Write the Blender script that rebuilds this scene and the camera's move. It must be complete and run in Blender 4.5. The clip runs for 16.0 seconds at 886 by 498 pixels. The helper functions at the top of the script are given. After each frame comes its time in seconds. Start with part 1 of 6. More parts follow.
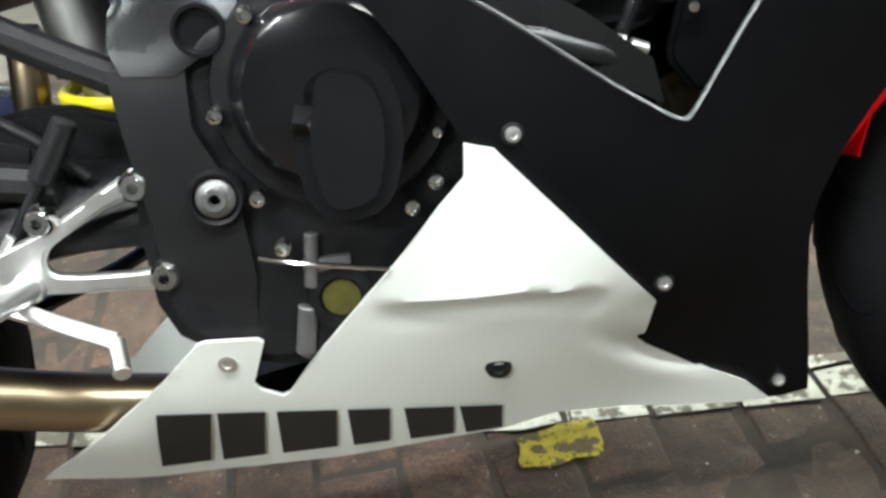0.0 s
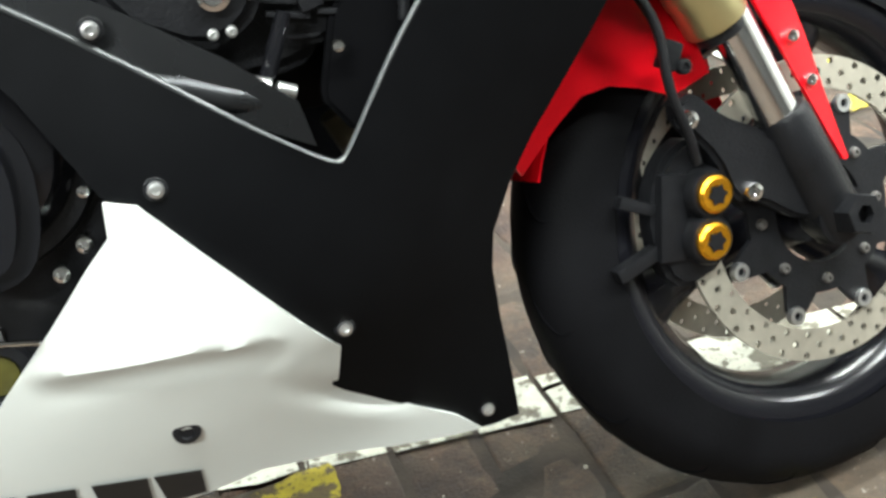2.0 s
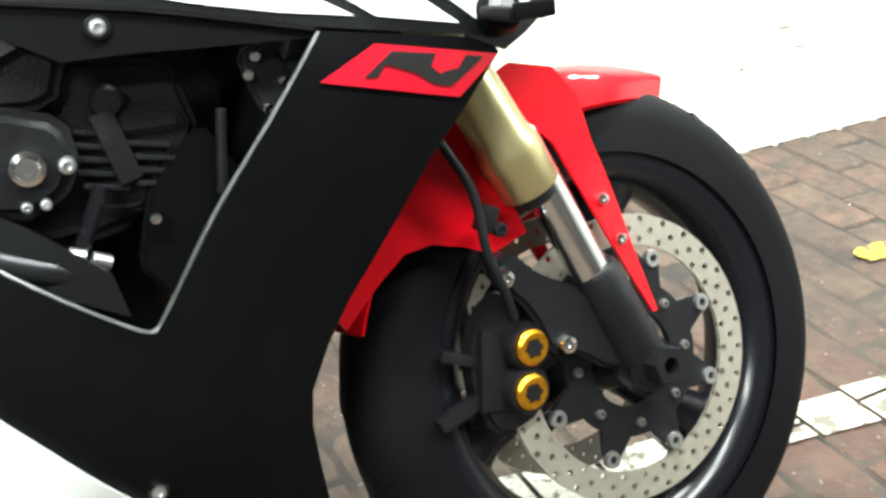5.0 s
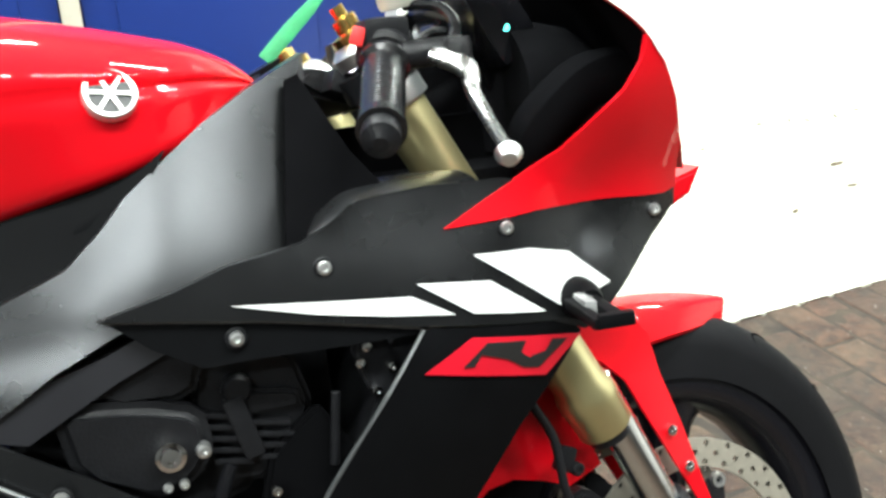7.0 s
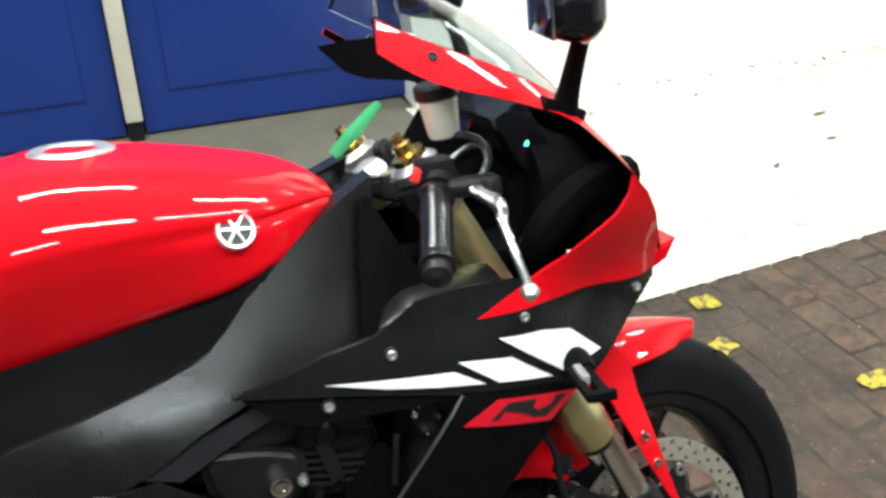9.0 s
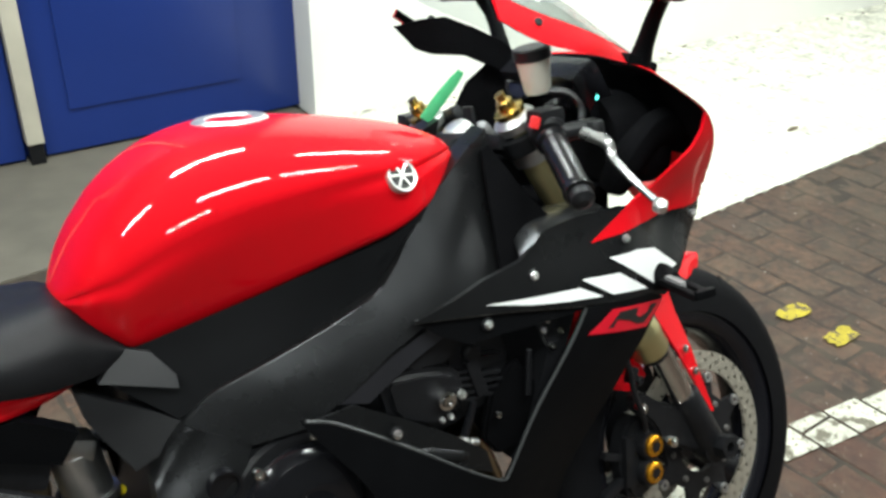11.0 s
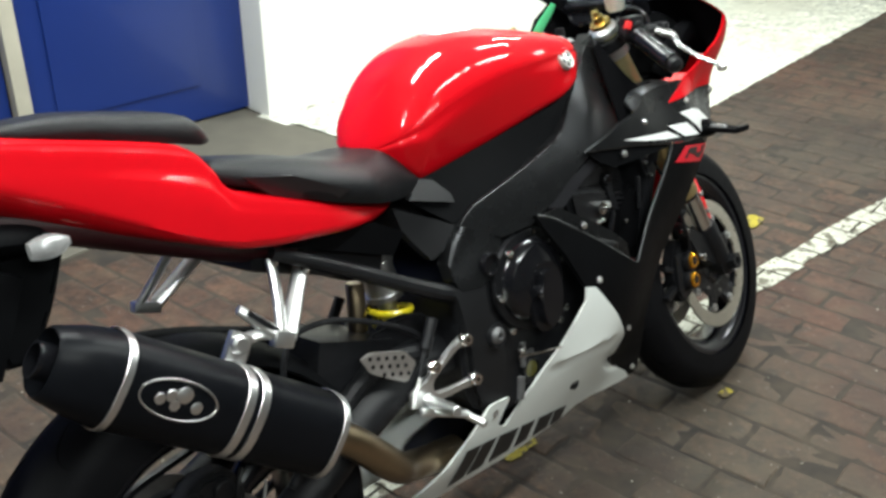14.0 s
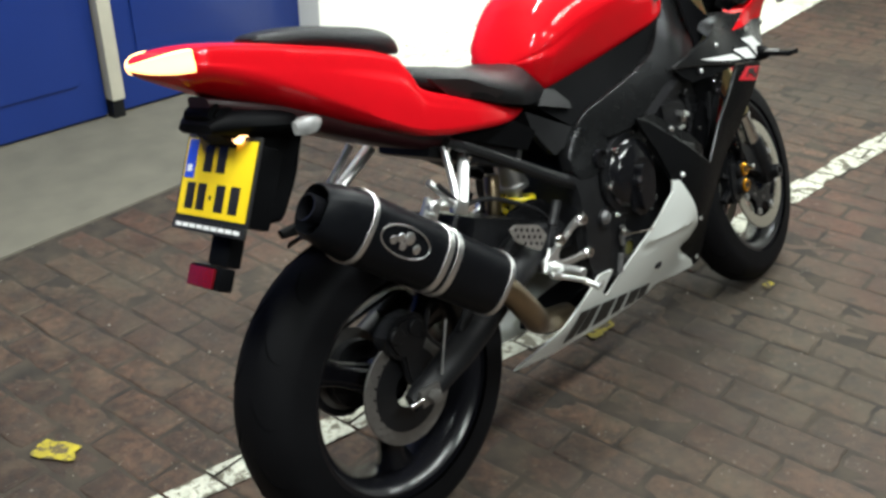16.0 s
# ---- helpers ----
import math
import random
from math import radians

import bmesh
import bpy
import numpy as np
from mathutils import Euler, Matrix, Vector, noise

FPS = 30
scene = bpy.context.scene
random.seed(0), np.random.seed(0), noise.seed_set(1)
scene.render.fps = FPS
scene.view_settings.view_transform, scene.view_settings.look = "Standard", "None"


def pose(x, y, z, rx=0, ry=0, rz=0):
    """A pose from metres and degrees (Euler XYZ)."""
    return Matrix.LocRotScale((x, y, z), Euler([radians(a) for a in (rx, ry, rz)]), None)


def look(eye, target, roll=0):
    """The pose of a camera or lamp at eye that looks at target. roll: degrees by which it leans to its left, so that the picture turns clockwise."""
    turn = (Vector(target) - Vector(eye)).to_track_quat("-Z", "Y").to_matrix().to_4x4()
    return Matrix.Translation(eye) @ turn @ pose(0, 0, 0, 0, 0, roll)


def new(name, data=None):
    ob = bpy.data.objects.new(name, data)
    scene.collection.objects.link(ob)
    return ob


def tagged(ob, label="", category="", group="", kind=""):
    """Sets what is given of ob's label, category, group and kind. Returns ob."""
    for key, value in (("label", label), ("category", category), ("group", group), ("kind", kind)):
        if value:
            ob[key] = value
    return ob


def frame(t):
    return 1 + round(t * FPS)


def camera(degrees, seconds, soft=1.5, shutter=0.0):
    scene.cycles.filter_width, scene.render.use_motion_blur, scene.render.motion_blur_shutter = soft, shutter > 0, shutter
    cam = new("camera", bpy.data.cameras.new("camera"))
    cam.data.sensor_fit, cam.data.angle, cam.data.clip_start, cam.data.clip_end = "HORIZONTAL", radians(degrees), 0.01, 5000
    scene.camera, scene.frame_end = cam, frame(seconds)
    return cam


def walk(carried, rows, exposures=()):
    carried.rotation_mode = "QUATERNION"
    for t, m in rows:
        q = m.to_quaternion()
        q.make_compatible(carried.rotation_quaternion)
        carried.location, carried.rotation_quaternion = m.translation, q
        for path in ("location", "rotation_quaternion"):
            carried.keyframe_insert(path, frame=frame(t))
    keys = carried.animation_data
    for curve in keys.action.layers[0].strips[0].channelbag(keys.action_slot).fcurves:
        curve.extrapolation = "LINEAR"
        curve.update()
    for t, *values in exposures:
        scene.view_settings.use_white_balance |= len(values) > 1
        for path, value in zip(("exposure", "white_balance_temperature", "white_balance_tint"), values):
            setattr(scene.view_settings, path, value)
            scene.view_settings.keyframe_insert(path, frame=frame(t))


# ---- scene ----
cam = camera(47.58, 16.0, 3.0)
PATH = [
    (0, (0.822, -0.741, 0.866), (0.769, 0.945, -0.208), -8.5),
    (0.5, (0.86, -0.73, 0.856), (0.889, 0.938, -0.247), -8.8),
    (1, (0.892, -0.727, 0.849), (1.013, 0.949, -0.236), -8.4),
    (1.5, (0.913, -0.719, 0.851), (1.143, 0.951, -0.225), -7.3),
    (2, (0.933, -0.722, 0.852), (1.258, 0.936, -0.218), -6.4),
    (2.5, (0.951, -0.728, 0.854), (1.354, 0.913, -0.216), -5.6),
    (3, (0.967, -0.732, 0.857), (1.451, 0.892, -0.206), -4.5),
    (5.5, (0.982, -0.731, 0.934), (1.585, 0.981, 0.094), -1.7),
    (6, (0.975, -0.735, 0.951), (1.552, 1.039, 0.228), -2.3),
    (6.5, (0.955, -0.737, 0.988), (1.526, 1.061, 0.325), -2.9),
    (7, (0.948, -0.734, 1.102), (1.481, 1.027, 0.318), -2.3),
    (7.5, (0.945, -0.738, 1.243), (1.434, 0.96, 0.306), -1.5),
    (8, (0.925, -0.78, 1.363), (1.404, 0.877, 0.351), -1.3),
    (10.5, (0.592, -0.931, 1.448), (1.306, 0.656, 0.462), -1.2),
    (11, (0.42, -0.903, 1.428), (1.292, 0.612, 0.457), 0.1),
    (11.5, (0.275, -0.939, 1.439), (1.225, 0.536, 0.479), -0.1),
    (12, (0.123, -0.997, 1.444), (1.135, 0.453, 0.509), -0.4),
    (12.5, (-0.04, -0.983, 1.45), (1.061, 0.395, 0.506), 0.9),
    (13, (-0.207, -0.983, 1.449), (0.966, 0.336, 0.509), 1.5),
    (13.5, (-0.352, -1.024, 1.44), (0.858, 0.275, 0.519), 0.7),
    (14, (-0.476, -1.098, 1.437), (0.738, 0.212, 0.538), -0.4),
    (14.5, (-0.646, -1.183, 1.471), (0.565, 0.141, 0.588), -0.3),
    (15, (-0.785, -1.165, 1.475), (0.442, 0.127, 0.566), 0.0),
    (15.5, (-0.904, -1.151, 1.465), (0.338, 0.115, 0.539), -0.2),
    (16, (-0.997, -1.2, 1.479), (0.235, 0.059, 0.531), -0.5),
]
EXPOSURES = [(0.0, 1.05), (1.0, 1.12), (2.5, 1.36), (3.2, 1.38), (5.5, 1.20), (6.6, 0.92), (8.0, 0.48), (10.5, 0.05), (13.0, 0.08), (16.0, 0.12)]
walk(cam, [(t, look(eye, target, roll)) for t, eye, target, roll in PATH], EXPOSURES)

world = bpy.data.worlds.new("garage_air")
scene.world = world
world.use_nodes = True
world.node_tree.nodes["Background"].inputs[0].default_value = (0.80, 0.86, 0.90, 1)
world.node_tree.nodes["Background"].inputs[1].default_value = 0.05


def tube_light(x, y, z, length, power, turn):
    d = bpy.data.lights.new("fluorescent_tube", "AREA")
    d.shape, d.size, d.size_y, d.energy = "RECTANGLE", length, 0.14, power
    d.color = (0.93, 1.0, 0.97)
    ob = new("fluorescent_tube", d)
    ob.matrix_world = pose(x, y, z, 0, 0, turn)
    return ob


TUBES = [(-1.2, 0.2), (0.6, -1.0), (1.95, -0.84), (0.6, 1.2), (2.2, 0.4), (3.6, 1.6), (-0.6, -2.4), (4.4, -0.8)]
POWER = {(0.6, -1.0): 36, (1.95, -0.84): 36, (2.2, 0.4): 46, (-1.2, 0.2): 70, (0.6, 1.2): 66}
for tx, ty in TUBES:
    tube_light(tx, ty, 2.66, 1.2, POWER.get((tx, ty), 62), 7)


# ---- materials ----
def mat(name, color, rough=0.5, metal=0.0, coat=0.0, vary=0.15, scale=40.0, bump=0.05, coat_rough=0.03, grain=350.0, big=4.0, spec=0.5, dirt=None):
    """A surface with grain and broad blotches in colour, gloss and relief."""
    m = bpy.data.materials.new(name)
    m.use_nodes = True
    nt = m.node_tree
    b = nt.nodes["Principled BSDF"]
    tc = nt.nodes.new("ShaderNodeTexCoord")

    def noise_at(s, detail=4.0):
        n = nt.nodes.new("ShaderNodeTexNoise")
        n.inputs["Scale"].default_value, n.inputs["Detail"].default_value = s, detail
        nt.links.new(tc.outputs["Object"], n.inputs["Vector"])
        return n
    n1, n2 = noise_at(scale), noise_at(big)
    mixed = nt.nodes.new("ShaderNodeMix")
    mixed.data_type = "FLOAT"
    mixed.inputs[0].default_value = 0.5
    nt.links.new(n1.outputs["Fac"], mixed.inputs[2])
    nt.links.new(n2.outputs["Fac"], mixed.inputs[3])
    ramp = nt.nodes.new("ShaderNodeValToRGB")
    dark = dirt or [c * (1 - vary) for c in color]
    light = [min(1, c * (1 + vary)) for c in color]
    ramp.color_ramp.elements[0].position, ramp.color_ramp.elements[1].position = 0.32, 0.68
    ramp.color_ramp.elements[0].color, ramp.color_ramp.elements[1].color = (*dark, 1), (*light, 1)
    nt.links.new(mixed.outputs[0], ramp.inputs[0])
    nt.links.new(ramp.outputs[0], b.inputs["Base Color"])
    rr = nt.nodes.new("ShaderNodeMapRange")
    rr.inputs[3].default_value, rr.inputs[4].default_value = max(0.02, rough * 0.8), min(1, rough * 1.25)
    nt.links.new(mixed.outputs[0], rr.inputs[0])
    nt.links.new(rr.outputs[0], b.inputs["Roughness"])
    b.inputs["Metallic"].default_value = metal
    b.inputs["Coat Weight"].default_value = coat
    b.inputs["Coat Roughness"].default_value = coat_rough
    b.inputs["Specular IOR Level"].default_value = spec
    if bump:
        n3 = noise_at(grain, 2.0)
        bp = nt.nodes.new("ShaderNodeBump")
        bp.inputs["Strength"].default_value, bp.inputs["Distance"].default_value = bump, 0.002
        nt.links.new(n3.outputs["Fac"], bp.inputs["Height"])
        nt.links.new(bp.outputs[0], b.inputs["Normal"])
    return m


M_RED = mat("red_gloss_paint", (0.60, 0.002, 0.008), 0.55, 0.0, 0.60, 0.06, 6, 0.0, 0.02, spec=0.05)
M_BLACK = mat("matte_black_plastic", (0.0031, 0.0033, 0.0039), 0.50, 0, 0, 0.2, 30, 0.12, grain=1400, spec=0.06)
M_GRAPH = mat("graphite_satin_paint", (0.031, 0.032, 0.034), 0.27, 0.80, 0, 0.10, 25, 0.04, grain=1600, spec=0.4)
M_WHITE = mat("white_plastic_paint", (0.76, 0.79, 0.76), 0.35, 0, 0.4, 0.03, 8, 0.0, 0.1)
M_DECAL_W = mat("white_decal_film", (0.78, 0.79, 0.78), 0.35, 0, 0.2, 0.03, 10, 0.0)
M_DECAL_R = mat("red_decal_film", (0.62, 0.006, 0.022), 0.35, 0, 0.3, 0.04, 10, 0.0)
M_DECAL_K = mat("black_decal_film", (0.014, 0.014, 0.014), 0.4, 0, 0, 0.1, 20, 0.0)
M_RUBBER = mat("tyre_rubber", (0.0042, 0.0042, 0.0050), 0.60, 0, 0, 0.30, 18, 0.30, grain=500, spec=0.07)
M_RIM = mat("black_gloss_rim_paint", (0.006, 0.006, 0.008), 0.22, 0, 0.0, 0.1, 12, 0.0, spec=0.4)
M_CHROME = mat("chrome", (0.78, 0.78, 0.77), 0.12, 1.0, 0, 0.05, 30, 0.0)
M_ALU = mat("brushed_aluminium", (0.74, 0.745, 0.74), 0.36, 1.0, 0, 0.10, 60, 0.06)
M_STEEL = mat("brake_disc_steel", (0.50, 0.465, 0.39), 0.40, 0.75, 0, 0.12, 90, 0.05)
M_GOLDFORK = mat("champagne_anodised_fork", (0.62, 0.55, 0.29), 0.34, 0.9, 0, 0.08, 20, 0.0)
M_GOLD = mat("orange_gold_anodised_cap", (0.80, 0.36, 0.02), 0.25, 0.9, 0, 0.1, 60, 0.0)
M_BRASS = mat("brass_fitting", (0.70, 0.50, 0.16), 0.25, 1.0, 0, 0.1, 60, 0.0)
M_CAST = mat("black_cast_metal", (0.0090, 0.0092, 0.0105), 0.34, 0.0, 0, 0.25, 60, 0.35, grain=500, spec=0.22)
M_PUMP = mat("dull_cast_aluminium", (0.20, 0.20, 0.205), 0.45, 0.8, 0, 0.2, 60, 0.3, grain=400)
M_CLUTCH = mat("black_gloss_engine_cover", (0.0065, 0.0066, 0.0080), 0.14, 0.0, 0.0, 0.2, 20, 0.0, spec=0.42)
M_SEAT = mat("black_seat_vinyl", (0.007, 0.0073, 0.0085), 0.40, 0, 0, 0.12, 25, 0.30, grain=900, spec=0.22)
M_SEATSIDE = mat("black_smooth_seat_vinyl", (0.016, 0.016, 0.019), 0.30, 0, 0, 0.12, 25, 0.1, grain=900)
M_SATIN = mat("dark_grey_satin_plastic", (0.0105, 0.0107, 0.0118), 0.40, 0, 0, 0.15, 25, 0.12, grain=900, spec=0.22)
M_CARBON = mat("black_silencer_sleeve", (0.0045, 0.005, 0.0065), 0.36, 0.0, 0.0, 0.15, 60, 0.06, grain=700, spec=0.10)
M_PIPE = mat("heat_tinted_titanium", (0.33, 0.26, 0.17), 0.30, 1.0, 0, 0.25, 14, 0.04)
M_YELLOW = mat("yellow_spring_paint", (0.75, 0.62, 0.02), 0.30, 0, 0.5, 0.06, 20, 0.0)
M_PLATE = mat("yellow_reflective_plate", (0.85, 0.60, 0.01), 0.38, 0, 0.1, 0.04, 12, 0.0)
M_PLATEBLUE = mat("blue_plate_band", (0.02, 0.07, 0.60), 0.4, 0, 0.1, 0.04, 12, 0.0)
M_GREEN = mat("green_key_ribbon", (0.005, 0.19, 0.062), 0.7, 0, 0, 0.15, 60, 0.3)
M_REDPL = mat("red_switch_plastic", (0.75, 0.03, 0.03), 0.4, 0, 0, 0.05, 30, 0.0)
M_REFLECTOR = mat("red_reflector_plastic", (0.16, 0.004, 0.008), 0.15, 0, 1.0, 0.2, 120, 0.3, grain=500)
M_RESERVOIR = mat("frosted_reservoir_plastic", (0.44, 0.43, 0.37), 0.35, 0, 0, 0.06, 20, 0.0)
M_CLEARLENS = mat("clear_indicator_lens", (0.30, 0.30, 0.30), 0.2, 0.1, 0.5, 0.2, 90, 0.3, grain=300)
M_BLUEDOOR = mat("blue_door_paint", (0.005, 0.025, 0.165), 0.42, 0, 0.1, 0.10, 2.5, 0.05, grain=120, big=0.8)
M_WALL = mat("white_wall_paint", (0.80, 0.80, 0.76), 0.7, 0, 0, 0.03, 5, 0.15, grain=60, big=1.2)
M_POST = mat("beige_post_paint", (0.46, 0.43, 0.35), 0.55, 0, 0, 0.08, 14, 0.1, grain=90)
M_CONCRETE = mat("worn_concrete", (0.114, 0.104, 0.081), 0.85, 0, 0, 0.22, 9, 0.4, grain=160, big=1.3)
M_SAND = mat("joint_sand", (0.036, 0.027, 0.0185), 0.95, 0, 0, 0.60, 16, 0.6, grain=220, big=4.0, dirt=(0.008, 0.006, 0.0045))
# for the added walls out of view; dark to limit bounce and reflections
M_FARWALL = mat("unseen_wall_grey", (0.10, 0.098, 0.095), 0.9, 0, 0, 0.2, 6, 0.3, grain=60, big=1.0)
M_INNER = mat("dull_black_inner_plastic", (0.004, 0.004, 0.0045), 0.9, 0, 0, 0.2, 30, 0.1, grain=900, spec=0.0)
M_GRIP = mat("glossy_grip_rubber", (0.006, 0.006, 0.007), 0.22, 0, 0, 0.2, 30, 0.05, grain=900, spec=0.45)
M_LEVER = mat("polished_lever_alloy", (0.40, 0.40, 0.39), 0.26, 1.0, 0, 0.08, 40, 0.02)
# disc steel darkened for wear and for shade below silencer and swingarm
M_STEELDARK = mat("worn_shaded_steel", (0.20, 0.19, 0.18), 0.45, 0.7, 0, 0.2, 60, 0.05)
M_SILVER = mat("silver_badge_plastic", (0.70, 0.69, 0.66), 0.30, 0.75, 0.1, 0.06, 80, 0.0)
M_CEIL = mat("grey_ceiling", (0.30, 0.30, 0.29), 0.9, 0, 0, 0.06, 3, 0.1, grain=50)
M_LEAF = mat("dry_leaf", (0.10, 0.075, 0.045), 0.8, 0, 0, 0.3, 60, 0.2)


def brick_mat(name, a, b_, rough=0.85, stains=0.35, dust=(0.086, 0.059, 0.036), grime=(0.030, 0.023, 0.017), damp=(0.046, 0.043, 0.029), ruddy=(0.100, 0.040, 0.024)):
    """Fired clay pavers: tone by piece, fine grit, broad stains."""
    m = bpy.data.materials.new(name)
    m.use_nodes = True
    nt = m.node_tree
    b = nt.nodes["Principled BSDF"]
    geo, info, tc = nt.nodes.new("ShaderNodeNewGeometry"), nt.nodes.new("ShaderNodeObjectInfo"), nt.nodes.new("ShaderNodeTexCoord")
    add = nt.nodes.new("ShaderNodeMath")
    add.operation = "ADD"
    nt.links.new(geo.outputs["Random Per Island"], add.inputs[0])
    nt.links.new(info.outputs["Random"], add.inputs[1])
    fr = nt.nodes.new("ShaderNodeMath")
    fr.operation = "FRACT"
    nt.links.new(add.outputs[0], fr.inputs[0])
    ramp = nt.nodes.new("ShaderNodeValToRGB")
    ramp.color_ramp.elements[0].color, ramp.color_ramp.elements[1].color = (*a, 1), (*b_, 1)
    nt.links.new(fr.outputs[0], ramp.inputs[0])
    col = ramp.outputs[0]
    for s, amount in ((2.2, stains), (11.0, 0.38), (38.0, 0.58), (260.0, 0.50)):
        n = nt.nodes.new("ShaderNodeTexNoise")
        n.inputs["Scale"].default_value, n.inputs["Detail"].default_value = s, 5.0
        nt.links.new(geo.outputs["Position"], n.inputs["Vector"])
        mr = nt.nodes.new("ShaderNodeMapRange")
        mr.inputs[1].default_value, mr.inputs[2].default_value = 0.3, 0.7
        mr.inputs[3].default_value, mr.inputs[4].default_value = 1 - amount, 1 + amount * 0.8
        nt.links.new(n.outputs["Fac"], mr.inputs[0])
        mul = nt.nodes.new("ShaderNodeVectorMath")
        mul.operation = "SCALE"
        nt.links.new(col, mul.inputs[0])
        nt.links.new(mr.outputs[0], mul.inputs["Scale"])
        col = mul.outputs[0]
        if s > 30:
            bp = nt.nodes.new("ShaderNodeBump")
            bp.inputs["Strength"].default_value, bp.inputs["Distance"].default_value = 0.8, 0.16 / s if s < 100 else 0.003
            nt.links.new(n.outputs["Fac"], bp.inputs["Height"])
            if b.inputs["Normal"].links:
                nt.links.new(b.inputs["Normal"].links[0].from_socket, bp.inputs["Normal"])
            nt.links.new(bp.outputs[0], b.inputs["Normal"])
    for s, lo, hi, tint, share in ((0.85, 0.50, 0.64, ruddy, 0.50), (9.0, 0.50, 0.66, dust, 0.50), (1.1, 0.47, 0.62, damp, 0.55), (1.6, 0.50, 0.62, grime, 0.50), (17.0, 0.55, 0.66, grime, 0.55), (55.0, 0.60, 0.70, dust, 0.55), (95.0, 0.675, 0.70, (0.30, 0.28, 0.24), 0.50)):
        n = nt.nodes.new("ShaderNodeTexNoise")
        n.inputs["Scale"].default_value, n.inputs["Detail"].default_value = s, 6.0
        nt.links.new(geo.outputs["Position"], n.inputs["Vector"])
        mr = nt.nodes.new("ShaderNodeMapRange")
        mr.inputs[1].default_value, mr.inputs[2].default_value, mr.inputs[4].default_value = lo, hi, share
        nt.links.new(n.outputs["Fac"], mr.inputs[0])
        mx = nt.nodes.new("ShaderNodeMix")
        mx.data_type = "RGBA"
        nt.links.new(mr.outputs[0], mx.inputs[0])
        nt.links.new(col, mx.inputs[6])
        mx.inputs[7].default_value = (*tint, 1)
        col = mx.outputs[2]
    nt.links.new(col, b.inputs["Base Color"])
    b.inputs["Roughness"].default_value = rough
    return m


M_BRICK = brick_mat("brown_clay_paver", (0.046, 0.0225, 0.0125), (0.074, 0.0380, 0.0215), 0.74, 0.55)
M_PAINT = brick_mat("worn_white_ground_paint", (0.70, 0.71, 0.60), (0.80, 0.80, 0.70), 0.7, 0.08, (0.70, 0.68, 0.56), (0.58, 0.56, 0.46), (0.66, 0.66, 0.55), (0.70, 0.69, 0.58))


def worn_paint(name, paint, under, cover, scale):
    """Road paint worn through to the clay in flakes, with fine grit."""
    m = mat(name, paint, 0.72, 0, 0, 0.16, 60, 0.5, grain=320, big=9, dirt=[c * 0.62 for c in paint])
    nt = m.node_tree
    b = nt.nodes["Principled BSDF"]
    col = b.inputs["Base Color"].links[0].from_socket
    geo = nt.nodes.new("ShaderNodeNewGeometry")
    for s, lo, hi in ((scale, cover, cover + 0.05), (scale * 5, cover + 0.04, cover + 0.12)):
        n = nt.nodes.new("ShaderNodeTexNoise")
        n.inputs["Scale"].default_value, n.inputs["Detail"].default_value, n.inputs["Roughness"].default_value = s, 7.0, 0.62
        nt.links.new(geo.outputs["Position"], n.inputs["Vector"])
        mr = nt.nodes.new("ShaderNodeMapRange")
        mr.inputs[1].default_value, mr.inputs[2].default_value, mr.inputs[4].default_value = lo, hi, 0.92
        nt.links.new(n.outputs["Fac"], mr.inputs[0])
        mx = nt.nodes.new("ShaderNodeMix")
        mx.data_type = "RGBA"
        nt.links.new(mr.outputs[0], mx.inputs[0])
        nt.links.new(col, mx.inputs[6])
        mx.inputs[7].default_value = (*under, 1)
        col = mx.outputs[2]
    nt.links.new(col, b.inputs["Base Color"])
    return m


M_LINE = worn_paint("worn_white_line_paint", (0.50, 0.495, 0.41), (0.095, 0.082, 0.056), 0.525, 20.0)
M_YELPAINT = worn_paint("worn_yellow_ground_paint", (0.42, 0.335, 0.018), (0.075, 0.052, 0.030), 0.51, 34.0)
M_GRIT = mat("pale_grit", (0.34, 0.32, 0.27), 0.8, 0, 0, 0.3, 80, 0.0)


def glow(name, color, strength):
    m = bpy.data.materials.new(name)
    m.use_nodes = True
    b = m.node_tree.nodes["Principled BSDF"]
    b.inputs["Base Color"].default_value = (*color, 1)
    b.inputs["Emission Color"].default_value = (*color, 1)
    b.inputs["Emission Strength"].default_value = strength
    return m


M_TAIL = glow("lit_tail_lamp", (1.0, 0.58, 0.22), 2.6)
M_TEAL = glow("teal_led", (0.1, 0.9, 0.75), 2.5)
M_PLATELAMP = glow("warm_plate_lamp", (1.0, 0.55, 0.25), 4.0)


def glass_mat(name, color, rough=0.02):
    m = bpy.data.materials.new(name)
    m.use_nodes = True
    b = m.node_tree.nodes["Principled BSDF"]
    b.inputs["Base Color"].default_value = (*color, 1)
    b.inputs["Transmission Weight"].default_value = 1.0
    b.inputs["Roughness"].default_value = rough
    b.inputs["IOR"].default_value = 1.2
    return m


M_SCREEN = glass_mat("clear_acrylic_screen", (0.72, 0.76, 0.76))
M_MIRROR = mat("mirror_glass", (0.85, 0.86, 0.86), 0.03, 1.0, 0, 0.01, 5, 0.0)


# ---- building helpers ----
def ease(pts, n=4, closed=False):
    """A smooth line through control points (Catmull-Rom)."""
    p = [Vector(q) for q in pts]
    out, m = [], len(p)
    for i in range(m if closed else m - 1):
        a, b, c, d = (p[(i + k) % m] if closed else p[min(max(i + k, 0), m - 1)] for k in (-1, 0, 1, 2))
        for s in range(n):
            t = s / n
            out.append(0.5 * ((2 * b) + (c - a) * t + (2 * a - 5 * b + 4 * c - d) * t * t + (3 * b - a - 3 * c + d) * t ** 3))
    return out if closed else out + [p[-1]]


